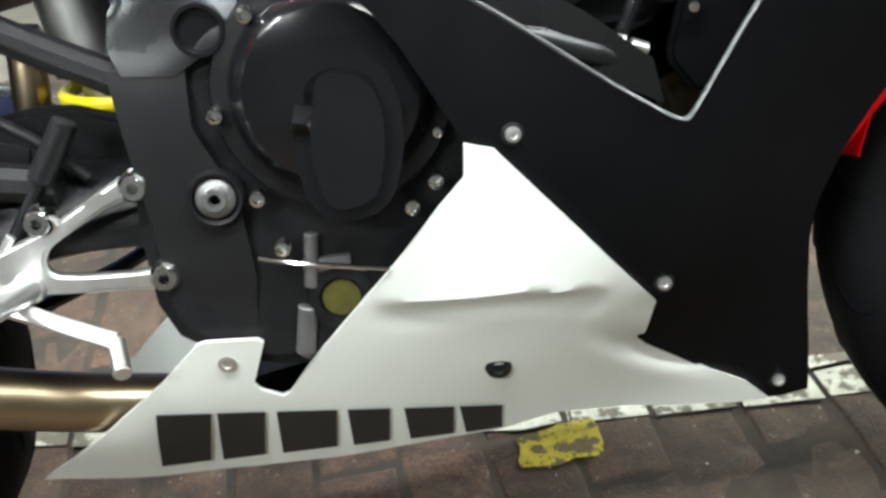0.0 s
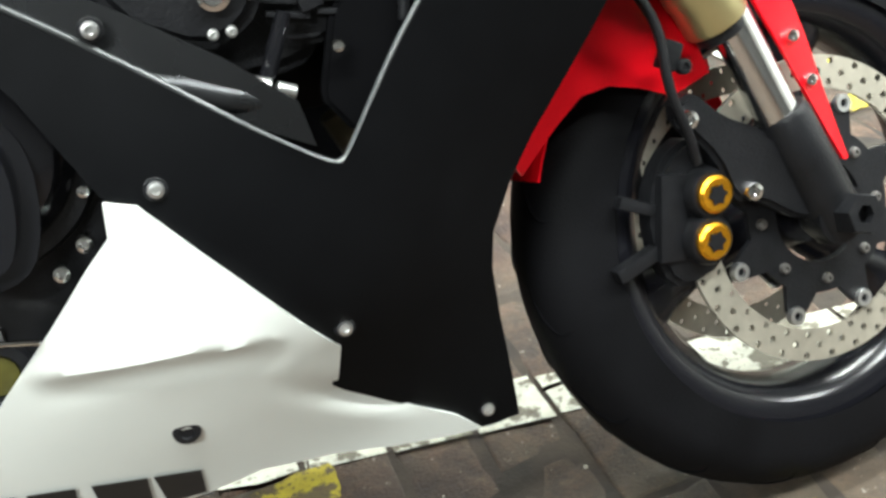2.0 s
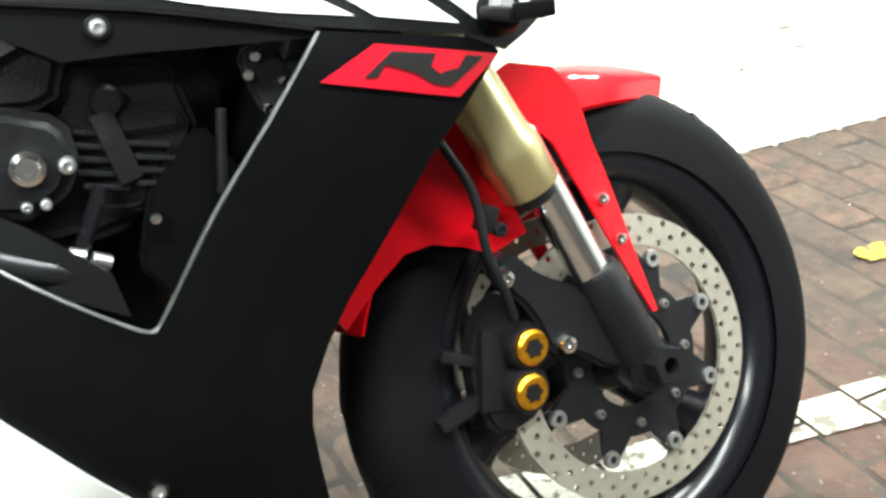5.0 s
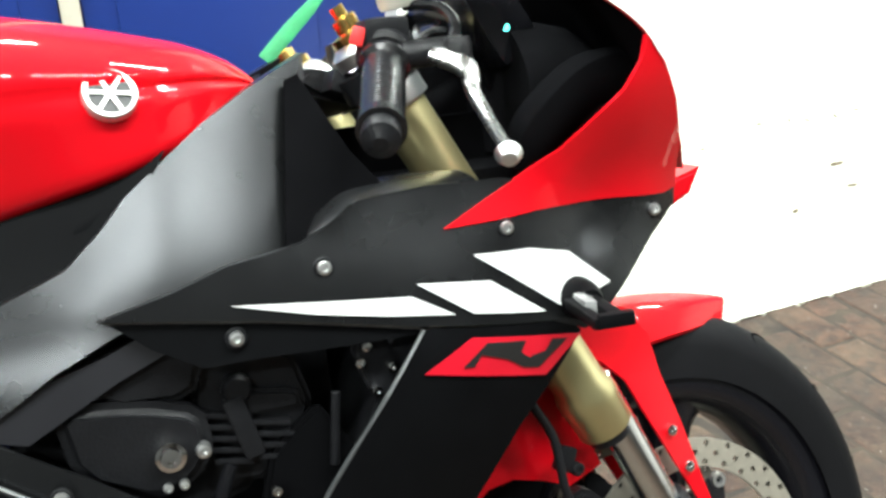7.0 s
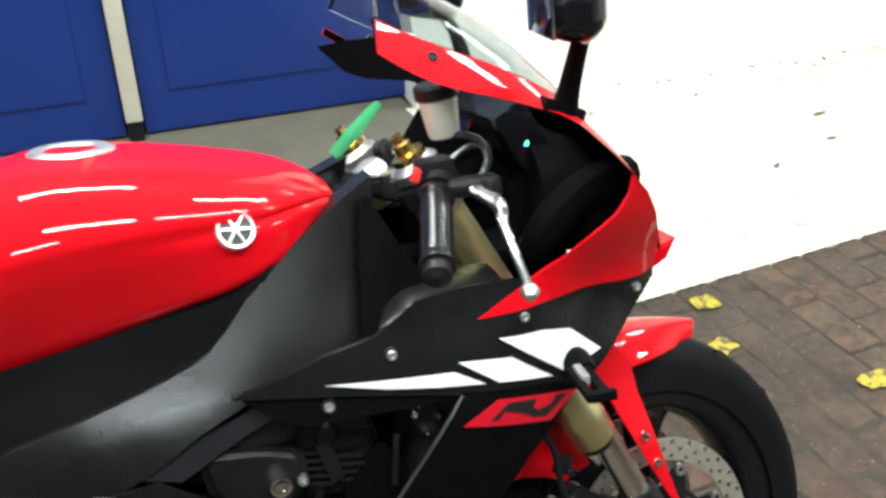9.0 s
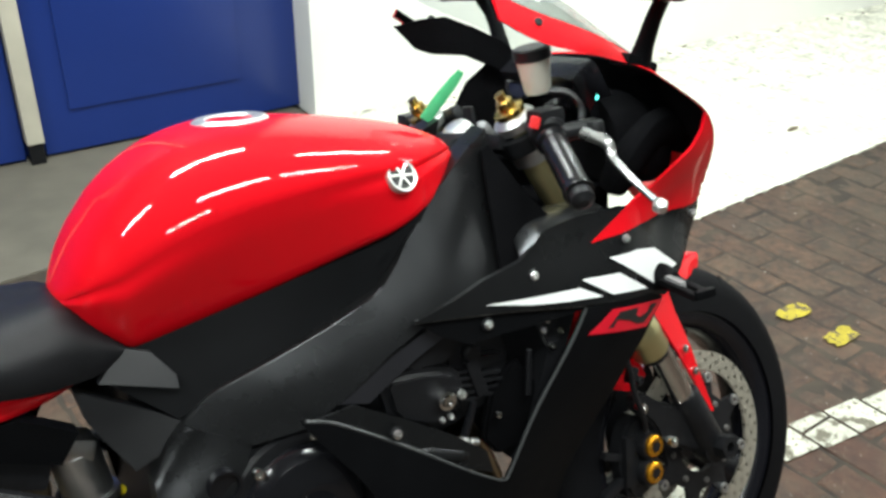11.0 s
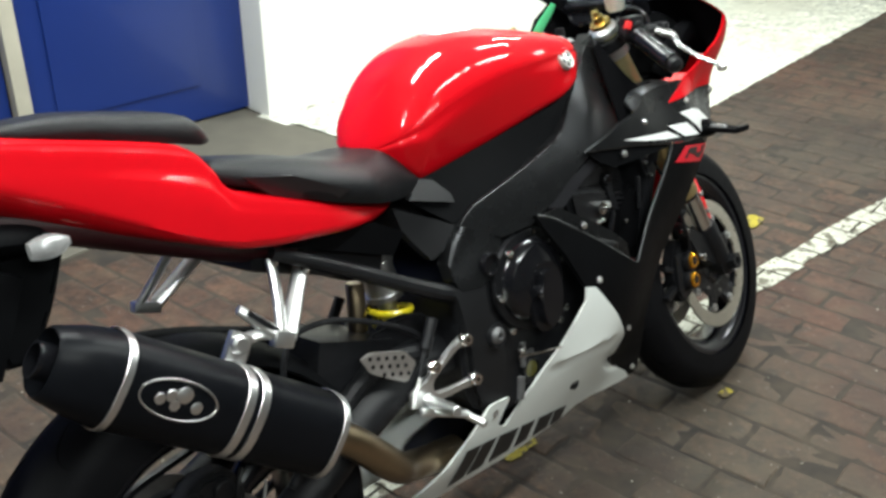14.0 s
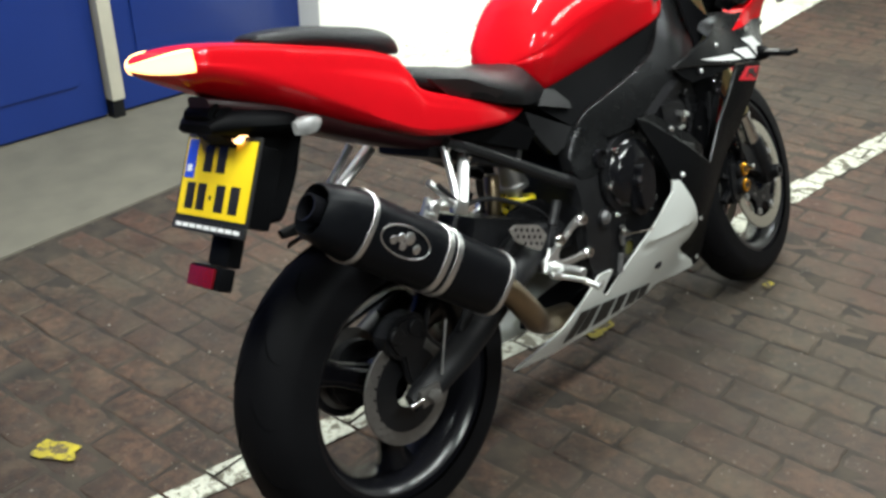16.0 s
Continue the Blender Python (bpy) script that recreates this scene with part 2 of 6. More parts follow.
def soften(outline, r=0.25, n=1):
    """Corner cutting on a closed outline."""
    p = [Vector(q) for q in outline]
    for _ in range(n):
        q = []
        for i, a in enumerate(p):
            b = p[(i + 1) % len(p)]
            q += [a.lerp(b, r), a.lerp(b, 1 - r)]
        p = q
    return p


def link_mesh(name, bm, material, sharp=0.6):
    bmesh.ops.recalc_face_normals(bm, faces=bm.faces[:])
    for f in bm.faces:
        f.smooth = True
    for e in bm.edges:
        if len(e.link_faces) != 2 or e.calc_face_angle(0) > sharp:
            e.smooth = False
    me = bpy.data.meshes.new(name)
    bm.to_mesh(me)
    bm.free()
    me.materials.append(material)
    return me


def part(name, bm, material, parent, label="", at=None, sharp=0.6):
    """A mesh object under a thing or under a part."""
    if at is not None:
        bm.transform(at)
    ob = new(name, link_mesh(name, bm, material, sharp))
    ob.parent = parent
    return tagged(ob, label) if label else ob


def thing(name, label, category, m=None, group="", kind=""):
    ob = new(name)
    ob.empty_display_size = 0.1
    if m is not None:
        ob.matrix_world = m
    return tagged(ob, label, category, group, kind)


def loft(rings, closed=True, caps=True):
    bm = bmesh.new()
    vs = [[bm.verts.new(p) for p in r] for r in rings]
    n = len(vs[0])
    for a, b in zip(vs, vs[1:]):
        for i in range(n if closed else n - 1):
            j = (i + 1) % n
            bm.faces.new((a[i], a[j], b[j], b[i]))
    if caps and closed:
        bm.faces.new(vs[0])
        bm.faces.new(vs[-1])
    return bm


def tube(pts, r, seg=10, n=5, smooth=True, flat=1.0):
    """A round bar along a line; r is one radius or one for each control point."""
    p = ease(pts, n) if smooth else [Vector(q) for q in pts]
    rs = r if isinstance(r, (list, tuple)) else [r] * len(pts)
    rings, side = [], None
    for i, c in enumerate(p):
        d = (p[min(i + 1, len(p) - 1)] - p[max(i - 1, 0)]).normalized()
        if side is None:
            side = d.orthogonal().normalized()
        side = (side - d * side.dot(d)).normalized()
        up = d.cross(side)
        u = i / max(1, len(p) - 1) * (len(rs) - 1)
        k = min(int(u), len(rs) - 2) if len(rs) > 1 else 0
        rad = rs[k] + (rs[min(k + 1, len(rs) - 1)] - rs[k]) * (u - k)
        rings.append([c + (side * math.cos(a) + up * math.sin(a) * flat) * rad for a in (2 * math.pi * s / seg for s in range(seg))])
    return loft(rings)


def lathe(profile, centre=(0, 0, 0), axis=(0, 1, 0), seg=32, closed=False):
    """Turns (radius, along) pairs round an axis."""
    z = Vector(axis).normalized()
    x = z.orthogonal().normalized()
    y = z.cross(x)
    c = Vector(centre)
    bm = bmesh.new()
    rings = []
    for r, a in profile:
        if r < 1e-6:
            rings.append([bm.verts.new(c + z * a)])
        else:
            rings.append([bm.verts.new(c + z * a + (x * math.cos(t) + y * math.sin(t)) * r) for t in (2 * math.pi * s / seg for s in range(seg))])
    pairs = list(zip(rings, rings[1:])) + ([(rings[-1], rings[0])] if closed else [])
    for a, b in pairs:
        for i in range(seg):
            j = (i + 1) % seg
            if len(a) == 1:
                bm.faces.new((a[0], b[i], b[j]))
            elif len(b) == 1:
                bm.faces.new((a[i], a[j], b[0]))
            else:
                bm.faces.new((a[i], a[j], b[j], b[i]))
    return bm


def rod(p0, p1, r0, r1=None, seg=14, edge=0.15):
    """A capped round bar with softened ends."""
    r1 = r0 if r1 is None else r1
    d = Vector(p1) - Vector(p0)
    length, e = d.length, edge * min(r0, r1)
    return lathe([(0, 0), (r0 - e, 0), (r0, e), (r1, length - e), (r1 - e, length), (0, length)], p0, d, seg)


def block(centre, size, bevel=0.004, turn=(0, 0, 0), seg=2):
    bm = bmesh.new()
    bmesh.ops.create_cube(bm, size=1.0)
    bm.transform(Matrix.Diagonal((*size, 1)))
    if bevel:
        bmesh.ops.bevel(bm, geom=bm.edges[:], offset=bevel, segments=seg, affect="EDGES", profile=0.7)
    bm.transform(pose(*centre, *turn))
    return bm


def merge(*bms):
    """Several pieces of one part in one mesh."""
    out = bmesh.new()
    for b in bms:
        me = bpy.data.meshes.new("tmp")
        b.to_mesh(me)
        b.free()
        out.from_mesh(me)
        bpy.data.meshes.remove(me)
    return out


def slab(outline, y0, y1, bevel=0.003, seg=2):
    """A flat plate with a side-view outline (x, z), from y0 to y1, with softened edges."""
    bm = bmesh.new()
    vs = [bm.verts.new((q[0], y0, q[1])) for q in outline]
    f = bm.faces.new(vs)
    r = bmesh.ops.extrude_face_region(bm, geom=[f])
    for v in r["geom"]:
        if isinstance(v, bmesh.types.BMVert):
            v.co.y = y1
    if bevel:
        bmesh.ops.bevel(bm, geom=[e for e in bm.edges if abs(e.verts[0].co.y - e.verts[1].co.y) < 1e-6], offset=bevel, segments=seg, affect="EDGES")
    return bm


class Skin:
    """A half-width over the side view, smooth through a few control points (x, z, half-width)."""

    def __init__(self, pts, smooth=1e-4):
        a = np.array(pts, float)
        self.p = a[:, :2]
        n = len(a)
        k = self.kernel(self.p) + smooth * np.eye(n)
        q = np.c_[np.ones(n), self.p]
        m = np.block([[k, q], [q.T, np.zeros((3, 3))]])
        self.w = np.linalg.solve(m, np.r_[a[:, 2], np.zeros(3)])

    def kernel(self, x):
        d = np.linalg.norm(x[:, None] - self.p[None], axis=-1)
        return d * d * np.log(d + 1e-9)

    def __call__(self, x, z):
        p = np.atleast_2d(np.c_[x, z])
        return self.kernel(p) @ self.w[:-3] + np.c_[np.ones(len(p)), p] @ self.w[-3:]


def panel(outline, skin, step=0.014, thick=0.005, side=-1, lift=0.0, extra=None):
    """A shell panel: an outline in the side view laid on a skin, with thickness."""
    bm = bmesh.new()
    f = bm.faces.new([bm.verts.new((q[0], 0, q[1])) for q in outline])
    f.normal_update()
    bmesh.ops.triangulate(bm, faces=[f], ngon_method="EAR_CLIP")
    xs, zs = [q[0] for q in outline], [q[1] for q in outline]
    for lo, hi, no in ((min(xs), max(xs), (1, 0, 0)), (min(zs), max(zs), (0, 0, 1))):
        for k in range(1, int((hi - lo) / step) + 1):
            co = Vector(no) * (lo + k * step)
            bmesh.ops.bisect_plane(bm, geom=bm.verts[:] + bm.edges[:] + bm.faces[:], plane_co=co, plane_no=no, dist=1e-5)
    bmesh.ops.dissolve_degenerate(bm, edges=bm.edges[:], dist=1e-5)
    vs = bm.verts[:]
    w = skin([v.co.x for v in vs], [v.co.z for v in vs]) + lift
    for v, y in zip(vs, w):
        v.co.y = side * (y + (extra(v.co.x, v.co.z) if extra else 0))
    r = bmesh.ops.extrude_face_region(bm, geom=bm.faces[:])
    for v in r["geom"]:
        if isinstance(v, bmesh.types.BMVert):
            v.co.y -= side * thick
    return bm


def bolt(p, r=0.006, axis=(0, -1, 0), h=0.4):
    """A round-headed socket bolt."""
    return lathe([(0, r * h * 0.2), (r * 0.42, r * h * 0.2), (r * 0.5, r * h), (r * 0.85, r * h * 0.9), (r, r * h * 0.4), (r, -r * 0.8)], p, axis, 14)


# ---- the garage ----
SITE = pose(1.80, 2.42, 0, 0, 0, 7)          # along the rows of bricks
WALL = pose(1.785, 2.438, 0, 0, 0, 0.5)      # along the white wall, from its corner
DOORS = pose(1.79, 2.565, 0, 0, 0, 1.5)      # along the blue doors


def structure(name, bm, material, label, m=None, category=""):
    ob = new(name, link_mesh(name, bm, material, 0.5))
    if m is not None:
        ob.matrix_world = m
    return tagged(ob, label, category or name.rsplit("_", 1)[0].replace("_", " "), kind="structure")


structure("ground", block((1.0, 0.0, -0.0932), (16, 12, 0.18), 0), M_SAND, "dark sand bed under the brick paving", None, "ground")
# ceiling out of view, its grey chosen to weaken reflections in the paint
structure("ceiling", block((1.0, 0.0, 2.80), (16, 12, 0.12), 0), M_CEIL, "unseen grey ceiling, toned down to keep reflections low", None, "ceiling")
wall = structure("wall_north", block((3.0, 0.15, 1.37), (6.0, 0.30, 2.74), 0.006), M_WALL, "white painted masonry wall with a rough foot", WALL, "wall")
# south and west walls are assumed, out of view, and dark to limit bounce
structure("wall_south", block((1.0, -4.6, 1.37), (13, 0.2, 2.74), 0), M_FARWALL, "unseen dark wall added to keep reflections low", None, "wall")
structure("wall_west", block((-5.6, -0.6, 1.37), (0.2, 9, 2.74), 0), M_FARWALL, "unseen dark wall added to keep reflections low", None, "wall")
structure("wall_east", block((6.35, -1.3, 1.37), (0.2, 6.4, 2.74), 0), M_WALL, "plain white painted garage wall", None, "wall")
structure("concrete_strip", block((-3.4, -0.05, -0.027), (6.78, 0.9, 0.06), 0.004), M_CONCRETE, "worn grey concrete strip before the blue doors", SITE, "floor")


def blue_door(x0, x1, m, label, panels):
    """A wide blue panelled door leaf with raised strips and a dark gap at its foot."""
    w = x1 - x0
    door = tagged(new("blue_door", link_mesh("blue_door", block(((x0 + x1) / 2, 0.05, 1.195), (w, 0.05, 2.36), 0.004), M_BLUEDOOR)), label, "door", "blue doors", "structure")
    door.matrix_world = m
    for a, b in panels:
        part("panel", block(((a + b) / 2, 0.022, 1.18), (b - a, 0.014, 2.03), 0.005), M_BLUEDOOR, door)
    part("handle_strip", block((x1 - 0.06, 0.018, 0.95), (0.018, 0.02, 0.36), 0.006), M_BLUEDOOR, door)
    return door


blue_door(-0.96, 0.0, DOORS, "blue painted steel door beside the white wall", [(-0.86, -0.24)])
blue_door(-1.955, -1.03, DOORS, "blue painted steel door with a recessed panel", [(-1.84, -1.14)])
blue_door(-2.99, -2.025, DOORS, "blue painted steel door with a recessed panel", [(-2.88, -2.13)])
for k, px in enumerate((-0.995, -1.990)):
    post = thing("door_post", "beige painted post between two blue doors", "post", DOORS, "door posts", "structure")
    part("shaft", block((px, 0.005, 1.30), (0.058, 0.06, 2.44), 0.006), M_POST, post)
    part("foot", block((px, 0.012, 0.04), (0.05, 0.05, 0.08), 0.004), M_CAST, post, "black shoe of the post")
structure("wall_behind_doors", block((-2.9, 0.17, 1.37), (5.8, 0.16, 2.74), 0), M_BLUEDOOR, "blue painted wall round the doors", DOORS, "wall")
far = structure("far_door", block((4.42, -1.2, 1.3), (0.08, 3.2, 2.6), 0.01), M_BLUEDOOR, "blue roller door at the end of the garage", SITE, "door")
structure("paint_bed", block((1.91, -0.698, -0.0468), (3.80, 1.394, 0.09), 0), M_PAINT, "white painted joints of the pavement", SITE, "floor")
structure("wall_foot", block((2.27, -0.028, -0.026), (4.62, 0.196, 0.060), 0.003), M_PAINT, "white painted mortar strip at the wall foot", SITE, "floor")
structure("threshold", block((4.10, -1.4, 0.003), (0.5, 3.4, 0.012), 0.003), M_SAND, "dark drain strip before the far blue door", SITE, "floor")
for tx, ty in TUBES:
    lampbody = thing("ceiling_light", "white fluorescent ceiling fitting with one tube", "ceiling light", pose(tx, ty, 2.70, 0, 0, 7), "ceiling lights")
    part("housing", block((0, 0, 0.0), (1.26, 0.13, 0.05), 0.008), M_WALL, lampbody)


# ---- the motorcycle, in its own frame: x ahead, y to its left, z up, rear wheel's contact at the origin ----
BIKE = pose(0.055, -0.013, 0, -13, 0, 2)
bike = thing("motorcycle", "red, black and white sports motorcycle leaning on its side stand", "motorcycle", BIKE)
FRONT, REAR = Vector((1.384, 0, 0.310)), Vector((0.0, 0, 0.315))
RAKE = radians(24)
HEAD = Vector((-math.sin(RAKE), 0, math.cos(RAKE)))
STEER = Matrix.Translation((0.016, 0, -0.003)) @ Matrix.Rotation(radians(-2.3), 4, "X") @ Matrix.Translation((1.481, 0, 0)) @ Matrix.Rotation(radians(7), 4, HEAD) @ Matrix.Translation((-1.481, 0, 0))
FORK_FOOT = Matrix.Translation((1.318, -0.078, 0.526))
FORK = Matrix.Translation((-.009, 0, -.016)) @ FORK_FOOT @ Matrix.Rotation(radians(-2.6), 4, "Y") @ FORK_FOOT.inverted() @ STEER
WHEEL = Matrix.Translation((1.407, 0.0035, 0.290)) @ Matrix.Rotation(radians(-5), 4, "X") @ (Matrix.Translation((0, 0, 0)) @ STEER.to_3x3().to_4x4()) @ Matrix.Translation(-FRONT)

SIDE = Skin([(0.806, 0.501, 0.215), (0.916, 0.353, 0.182), (1.043, 0.191, 0.078), (0.776, 0.282, 0.141), (0.708, 0.45, 0.198), (1.013, 0.752, 0.203), (1.175, 0.757, 0.192), (0.937, 0.709, 0.208), (1.347, 0.741, 0.14), (0.791, 0.612, 0.207), (0.933, 0.499, 0.214), (1.118, 0.765, 0.186), (1.24, 0.65, 0.19), (1.07, 0.45, 0.165), (1.05, 0.3, 0.118), (0.771, 0.503, 0.212), (0.913, 0.33, 0.166), (1.125, 0.679, 0.214), (1.201, 0.625, 0.198), (0.938, 0.739, 0.206), (0.345, 0.195, 0.06), (0.42, 0.25, 0.118), (0.5, 0.3, 0.14), (0.5, 0.2, 0.08), (0.62, 0.2, 0.088), (0.77, 0.2, 0.092), (0.93, 0.2, 0.082), (1, 0.19, 0.076), (0.55, 0.335, 0.15), (0.6, 0.28, 0.128), (1.4, 0.76, 0.108), (1, 0.79, 0.19), (1.1, 0.82, 0.17), (1.2, 0.82, 0.177), (1.27, 0.76, 0.155), (1.28, 0.69, 0.178), (1.31, 0.905, 0.214), (1.29, 0.86, 0.206), (1.236, 0.815, 0.184), (1.372, 0.82, 0.158), (1, 0.6, 0.214), (0.84, 0.735, 0.198), (0.68, 0.66, 0.2)])
FRAME = Skin([(.564, .678, .127), (.631, .639, .150), (.60, .66, .142), (.513, .596, .148), (.514, .622, .118), (.587, .602, .160), (.572, .473, .163), (.52, .45, .155), (.55, .35, .150), (.58, .35, .150), (.60, .54, .160), (.545, .66, .118)], .002)
TANKSIDE = Skin([(.50, .787, .070), (.47, .745, .074), (.526, .70, .096), (.565, .685, .112), (.66, .722, .128), (.752, .75, .134), (.825, .778, .136), (.869, .825, .133), (.885, .85, .130), (.77, .825, .116), (.64, .798, .092), (.54, .775, .075)], .0005)

LOWER = [(1.0883, .6883), (1.0451, .6329), (.9933, .5681), (.9465, .5030), (.9363, .4903), (.9243, .4944), (.8805, .5263), (.8053, .5860), (.7187, .6470), (.6769, .6664), (.6986, .6291), (.7332, .5756), (.7687, .5030), (.7860, .4890), (.8420, .4160), (.9060, .3310), (.9000, .2860), (.9100, .2740), (.9720, .2190), (1.0090, .1920), (1.0360, .1662), (1.0487, .1653), (1.0769, .1685), (1.0675, .2420), (1.0593, .3005), (1.0527, .3550), (1.0550, .3911), (1.0723, .4312), (1.0937, .4690), (1.1280, .5188), (1.1682, .5793), (1.2375, .6541), (1.2231, .6667)]
UPPER = [(.8373, .7387), (.9165, .7272), (.9808, .7159), (1.0845, .6917), (1.2048, .6708), (1.2428, .6540), (1.2661, .6655), (1.3113, .6949), (1.3442, .7176), (1.3849, .7398), (1.3860, .7700), (1.3213, .7765), (1.2500, .7800), (1.2150, .7870), (1.2000, .7935), (1.1830, .7975), (1.1154, .8010), (1.0520, .7985), (1.0260, .7850), (.9999, .7732), (.9386, .7655), (.8935, .7516)]
CHEEK = [(1.1209, .7640), (1.1619, .7830), (1.2000, .7985), (1.2360, .8160), (1.2624, .8370), (1.2901, .8610), (1.3060, .8840), (1.3100, .9050), (1.3330, .8800), (1.3560, .8450), (1.3780, .8000), (1.3860, .7560), (1.3633, .7540), (1.3000, .7610), (1.2085, .7660)]
BELLY = [(.7696, .4990), (.7911, .4924), (.8483, .4192), (.9108, .3337), (.9042, .2856), (.9114, .2763), (.9735, .2219), (1.0112, .1957), (1.0362, .1677), (1.0031, .1681), (.9460, .1759), (.8915, .1908), (.8263, .2013), (.7756, .1898), (.7263, .1887), (.6710, .1852), (.6154, .1805), (.5323, .1800), (.4512, .1852), (.3980, .1900), (.3261, .1911), (.4500, .2865), (.4914, .3163), (.5296, .3501), (.5362, .3516), (.5799, .3461), (.5837, .3417), (.5640, .2964), (.5685, .2879), (.5848, .2775), (.5917, .2801), (.6230, .3197), (.7046, .4067), (.7439, .4507), (.7665, .4733)]
SPAR = [(.564, .678), (.60, .703), (.65, .719), (.70, .734), (.76, .752), (.82, .775), (.852, .802), (.872, .823), (.893, .838), (.943, .873), (.985, .896), (1.044, .923), (1.036, .868), (1.023, .81), (1.008, .762), (.994, .744), (.96, .738), (.90, .735), (.85, .724), (.80, .702), (.743, .668), (.69, .643), (.631, .637)]
PIVOT = [(.563, .6775), (.60, .657), (.631, .638), (.612, .606), (.598, .588), (.560, .570), (.520, .575), (.512, .595), (.516, .622), (.540, .655)]
PIVOT_LOW = [(.582, .592), (.570, .575), (.566, .530), (.590, .470), (.590, .400), (.578, .344), (.524, .349), (.518, .40), (.516, .459), (.508, .567), (.505, .580), (.540, .580)]
WING = [(.4615, .738), (.4975, .717), (.5371, .695), (.5655, .677), (.5480, .658), (.5300, .643), (.5042, .6320), (.4849, .6653), (.4679, .698)]
WINGSKIN = Skin([(.4615, .732, .076), (.4975, .711, .086), (.5371, .689, .099), (.5655, .673, .114), (.53, .645, .110), (.5042, .6328, .105), (.4849, .6653, .090)], .0005)
FACET = [(.488, .744), (.524, .772), (.552, .762), (.572, .732), (.570, .718)]
FACETSKIN = Skin([(.488, .744, .092), (.524, .772, .079), (.552, .762, .087), (.572, .732, .108), (.570, .718, .113)], .0005)
SIDECOVER = [(.500, .785), (.486, .752), (.497, .738), (.562, .681), (.60, .694), (.70, .724), (.76, .742), (.82, .765), (.856, .795), (.895, .834), (.91, .856), (.885, .858), (.77, .834), (.64, .804), (.54, .782)]


spar_width = Skin([(.564, .678, .124), (.60, .705, .128), (.70, .735, .143), (.76, .752, .147), (.82, .774, .148), (.855, .803, .143), (.893, .838, .136), (.943, .875, .118), (.985, .896, .100), (1.044, .923, .080),
                   (1.035, .868, .090), (1.022, .81, .112), (1.004, .757, .146), (.62, .675, .150), (.69, .700, .172), (.75, .715, .182), (.82, .738, .187), (.88, .758, .183), (.94, .766, .168),
                   (.631, .639, .149), (.68, .645, .165), (.743, .670, .178), (.80, .703, .186), (.86, .733, .188), (.93, .748, .176), (.90, .80, .160), (.95, .82, .136), (.965, .86, .116)], .012)


def ridge(x, z):
    """The pressed crease across the belly fairing."""
    e = max(0.0, 1 - ((x - 0.775) / 0.098) ** 2)
    d = z - (0.366 + 0.004 * math.sin((x - 0.68) * 18) - (x - 0.77) * 0.04)
    return 0.013 * e * (math.exp(-d / 0.045) if d > 0 else math.exp(d / 0.004)) + 0.005 * e * (math.exp(-((d + 0.018) / 0.01) ** 2) * -1) - 0.013 * math.exp(-((x - 0.925) / 0.040) ** 2 - ((z - 0.262 + (x - 0.925) * 0.62) / 0.016) ** 2)


def pivot_crease(x, z):
    """The raised fold of the frame above the swingarm pivot."""
    d = (x - .537) * .73 - (z - .640) * .68
    return 0.007 * math.exp(-abs(d) / 0.012)


for side, name in ((-1, "right"), (1, "left")):
    part("side_fairing", panel(LOWER, SIDE, 0.02, 0.010, side), M_BLACK, bike, "matte black side fairing")
    part("upper_side_cowl", panel(UPPER, SIDE, 0.016, 0.008, side, 0.001), M_GRAPH, bike, "graphite grey upper cowl")
    part("cowl_cheek", panel(CHEEK, SIDE, 0.016, 0.006, side, 0.003), M_RED, bike, "gloss red cheek of the cowl")
    part("belly_fairing", panel(BELLY, SIDE, 0.006 if side < 0 else 0.03, 0.006, side, 0.004, ridge), M_WHITE, bike, "white belly fairing")
    part("frame_spar", panel(SPAR, spar_width, 0.010, 0.035, side), M_GRAPH, bike, "graphite grey aluminium frame spar")
    part("spar_edge", tube([(q.x, side * (float(spar_width(q.x, q.z)[0]) - .0050), q.z - .003) for q in ease([(a, 0, b) for a, b in SPAR[:7]], 4)], [.003, .0052, .0052, .005, .003], 10, 1, False), M_GRAPH, bike)
    part("tank_trough", tube([(.79, side * .108, .770), (.84, side * .108, .80), (.90, side * .095, .835), (.97, side * .060, .862), (1.03, side * .035, .885)], [.012, .026, .030, .030, .026], 12, 4), M_BLACK, bike, "black gap filler below the tank")
    part("pivot_plate", panel(PIVOT, FRAME, 0.006, 0.03, side, 0, pivot_crease), M_GRAPH, bike, "graphite grey upper swingarm pivot plate")
    part("pivot_casting", panel(PIVOT_LOW, FRAME, 0.012, 0.03, side, -.0015), M_SATIN, bike, "black lower swingarm pivot casting")
    part("frame_wing", panel(WING, WINGSKIN, 0.015, 0.02, side), M_SATIN, bike, "dark grey satin frame cover")
    part("side_cover_facet", panel(FACET, FACETSKIN, 0.02, 0.012, side), M_SATIN, bike, "bevelled lower corner of the side cover")
    part("tank_side_cover", panel(SIDECOVER, TANKSIDE, 0.015, 0.02, side), M_BLACK, bike, "matte black cover under the tank")


def sections(rows, profile, n=6):
    """Closed cross-sections along x: rows of x, z low, z high, half-width; profile of (share of width, share of height) from low edge to top middle."""
    table = ease([Vector((r[0], r[1], r[2])) for r in rows], n)
    wide = ease([Vector((r[0], r[3], 0)) for r in rows], n)
    half = ease([Vector((a, b, 0)) for a, b in profile], 3)
    rings = []
    for t, w in zip(table, wide):
        ring = [Vector((t.x, -h.x * w.y, t.y + h.y * (t.z - t.y))) for h in half]
        rings.append(ring + [Vector((v.x, -v.y, v.z)) for v in reversed(ring) if abs(v.y) > 1e-5])
    return loft(rings)


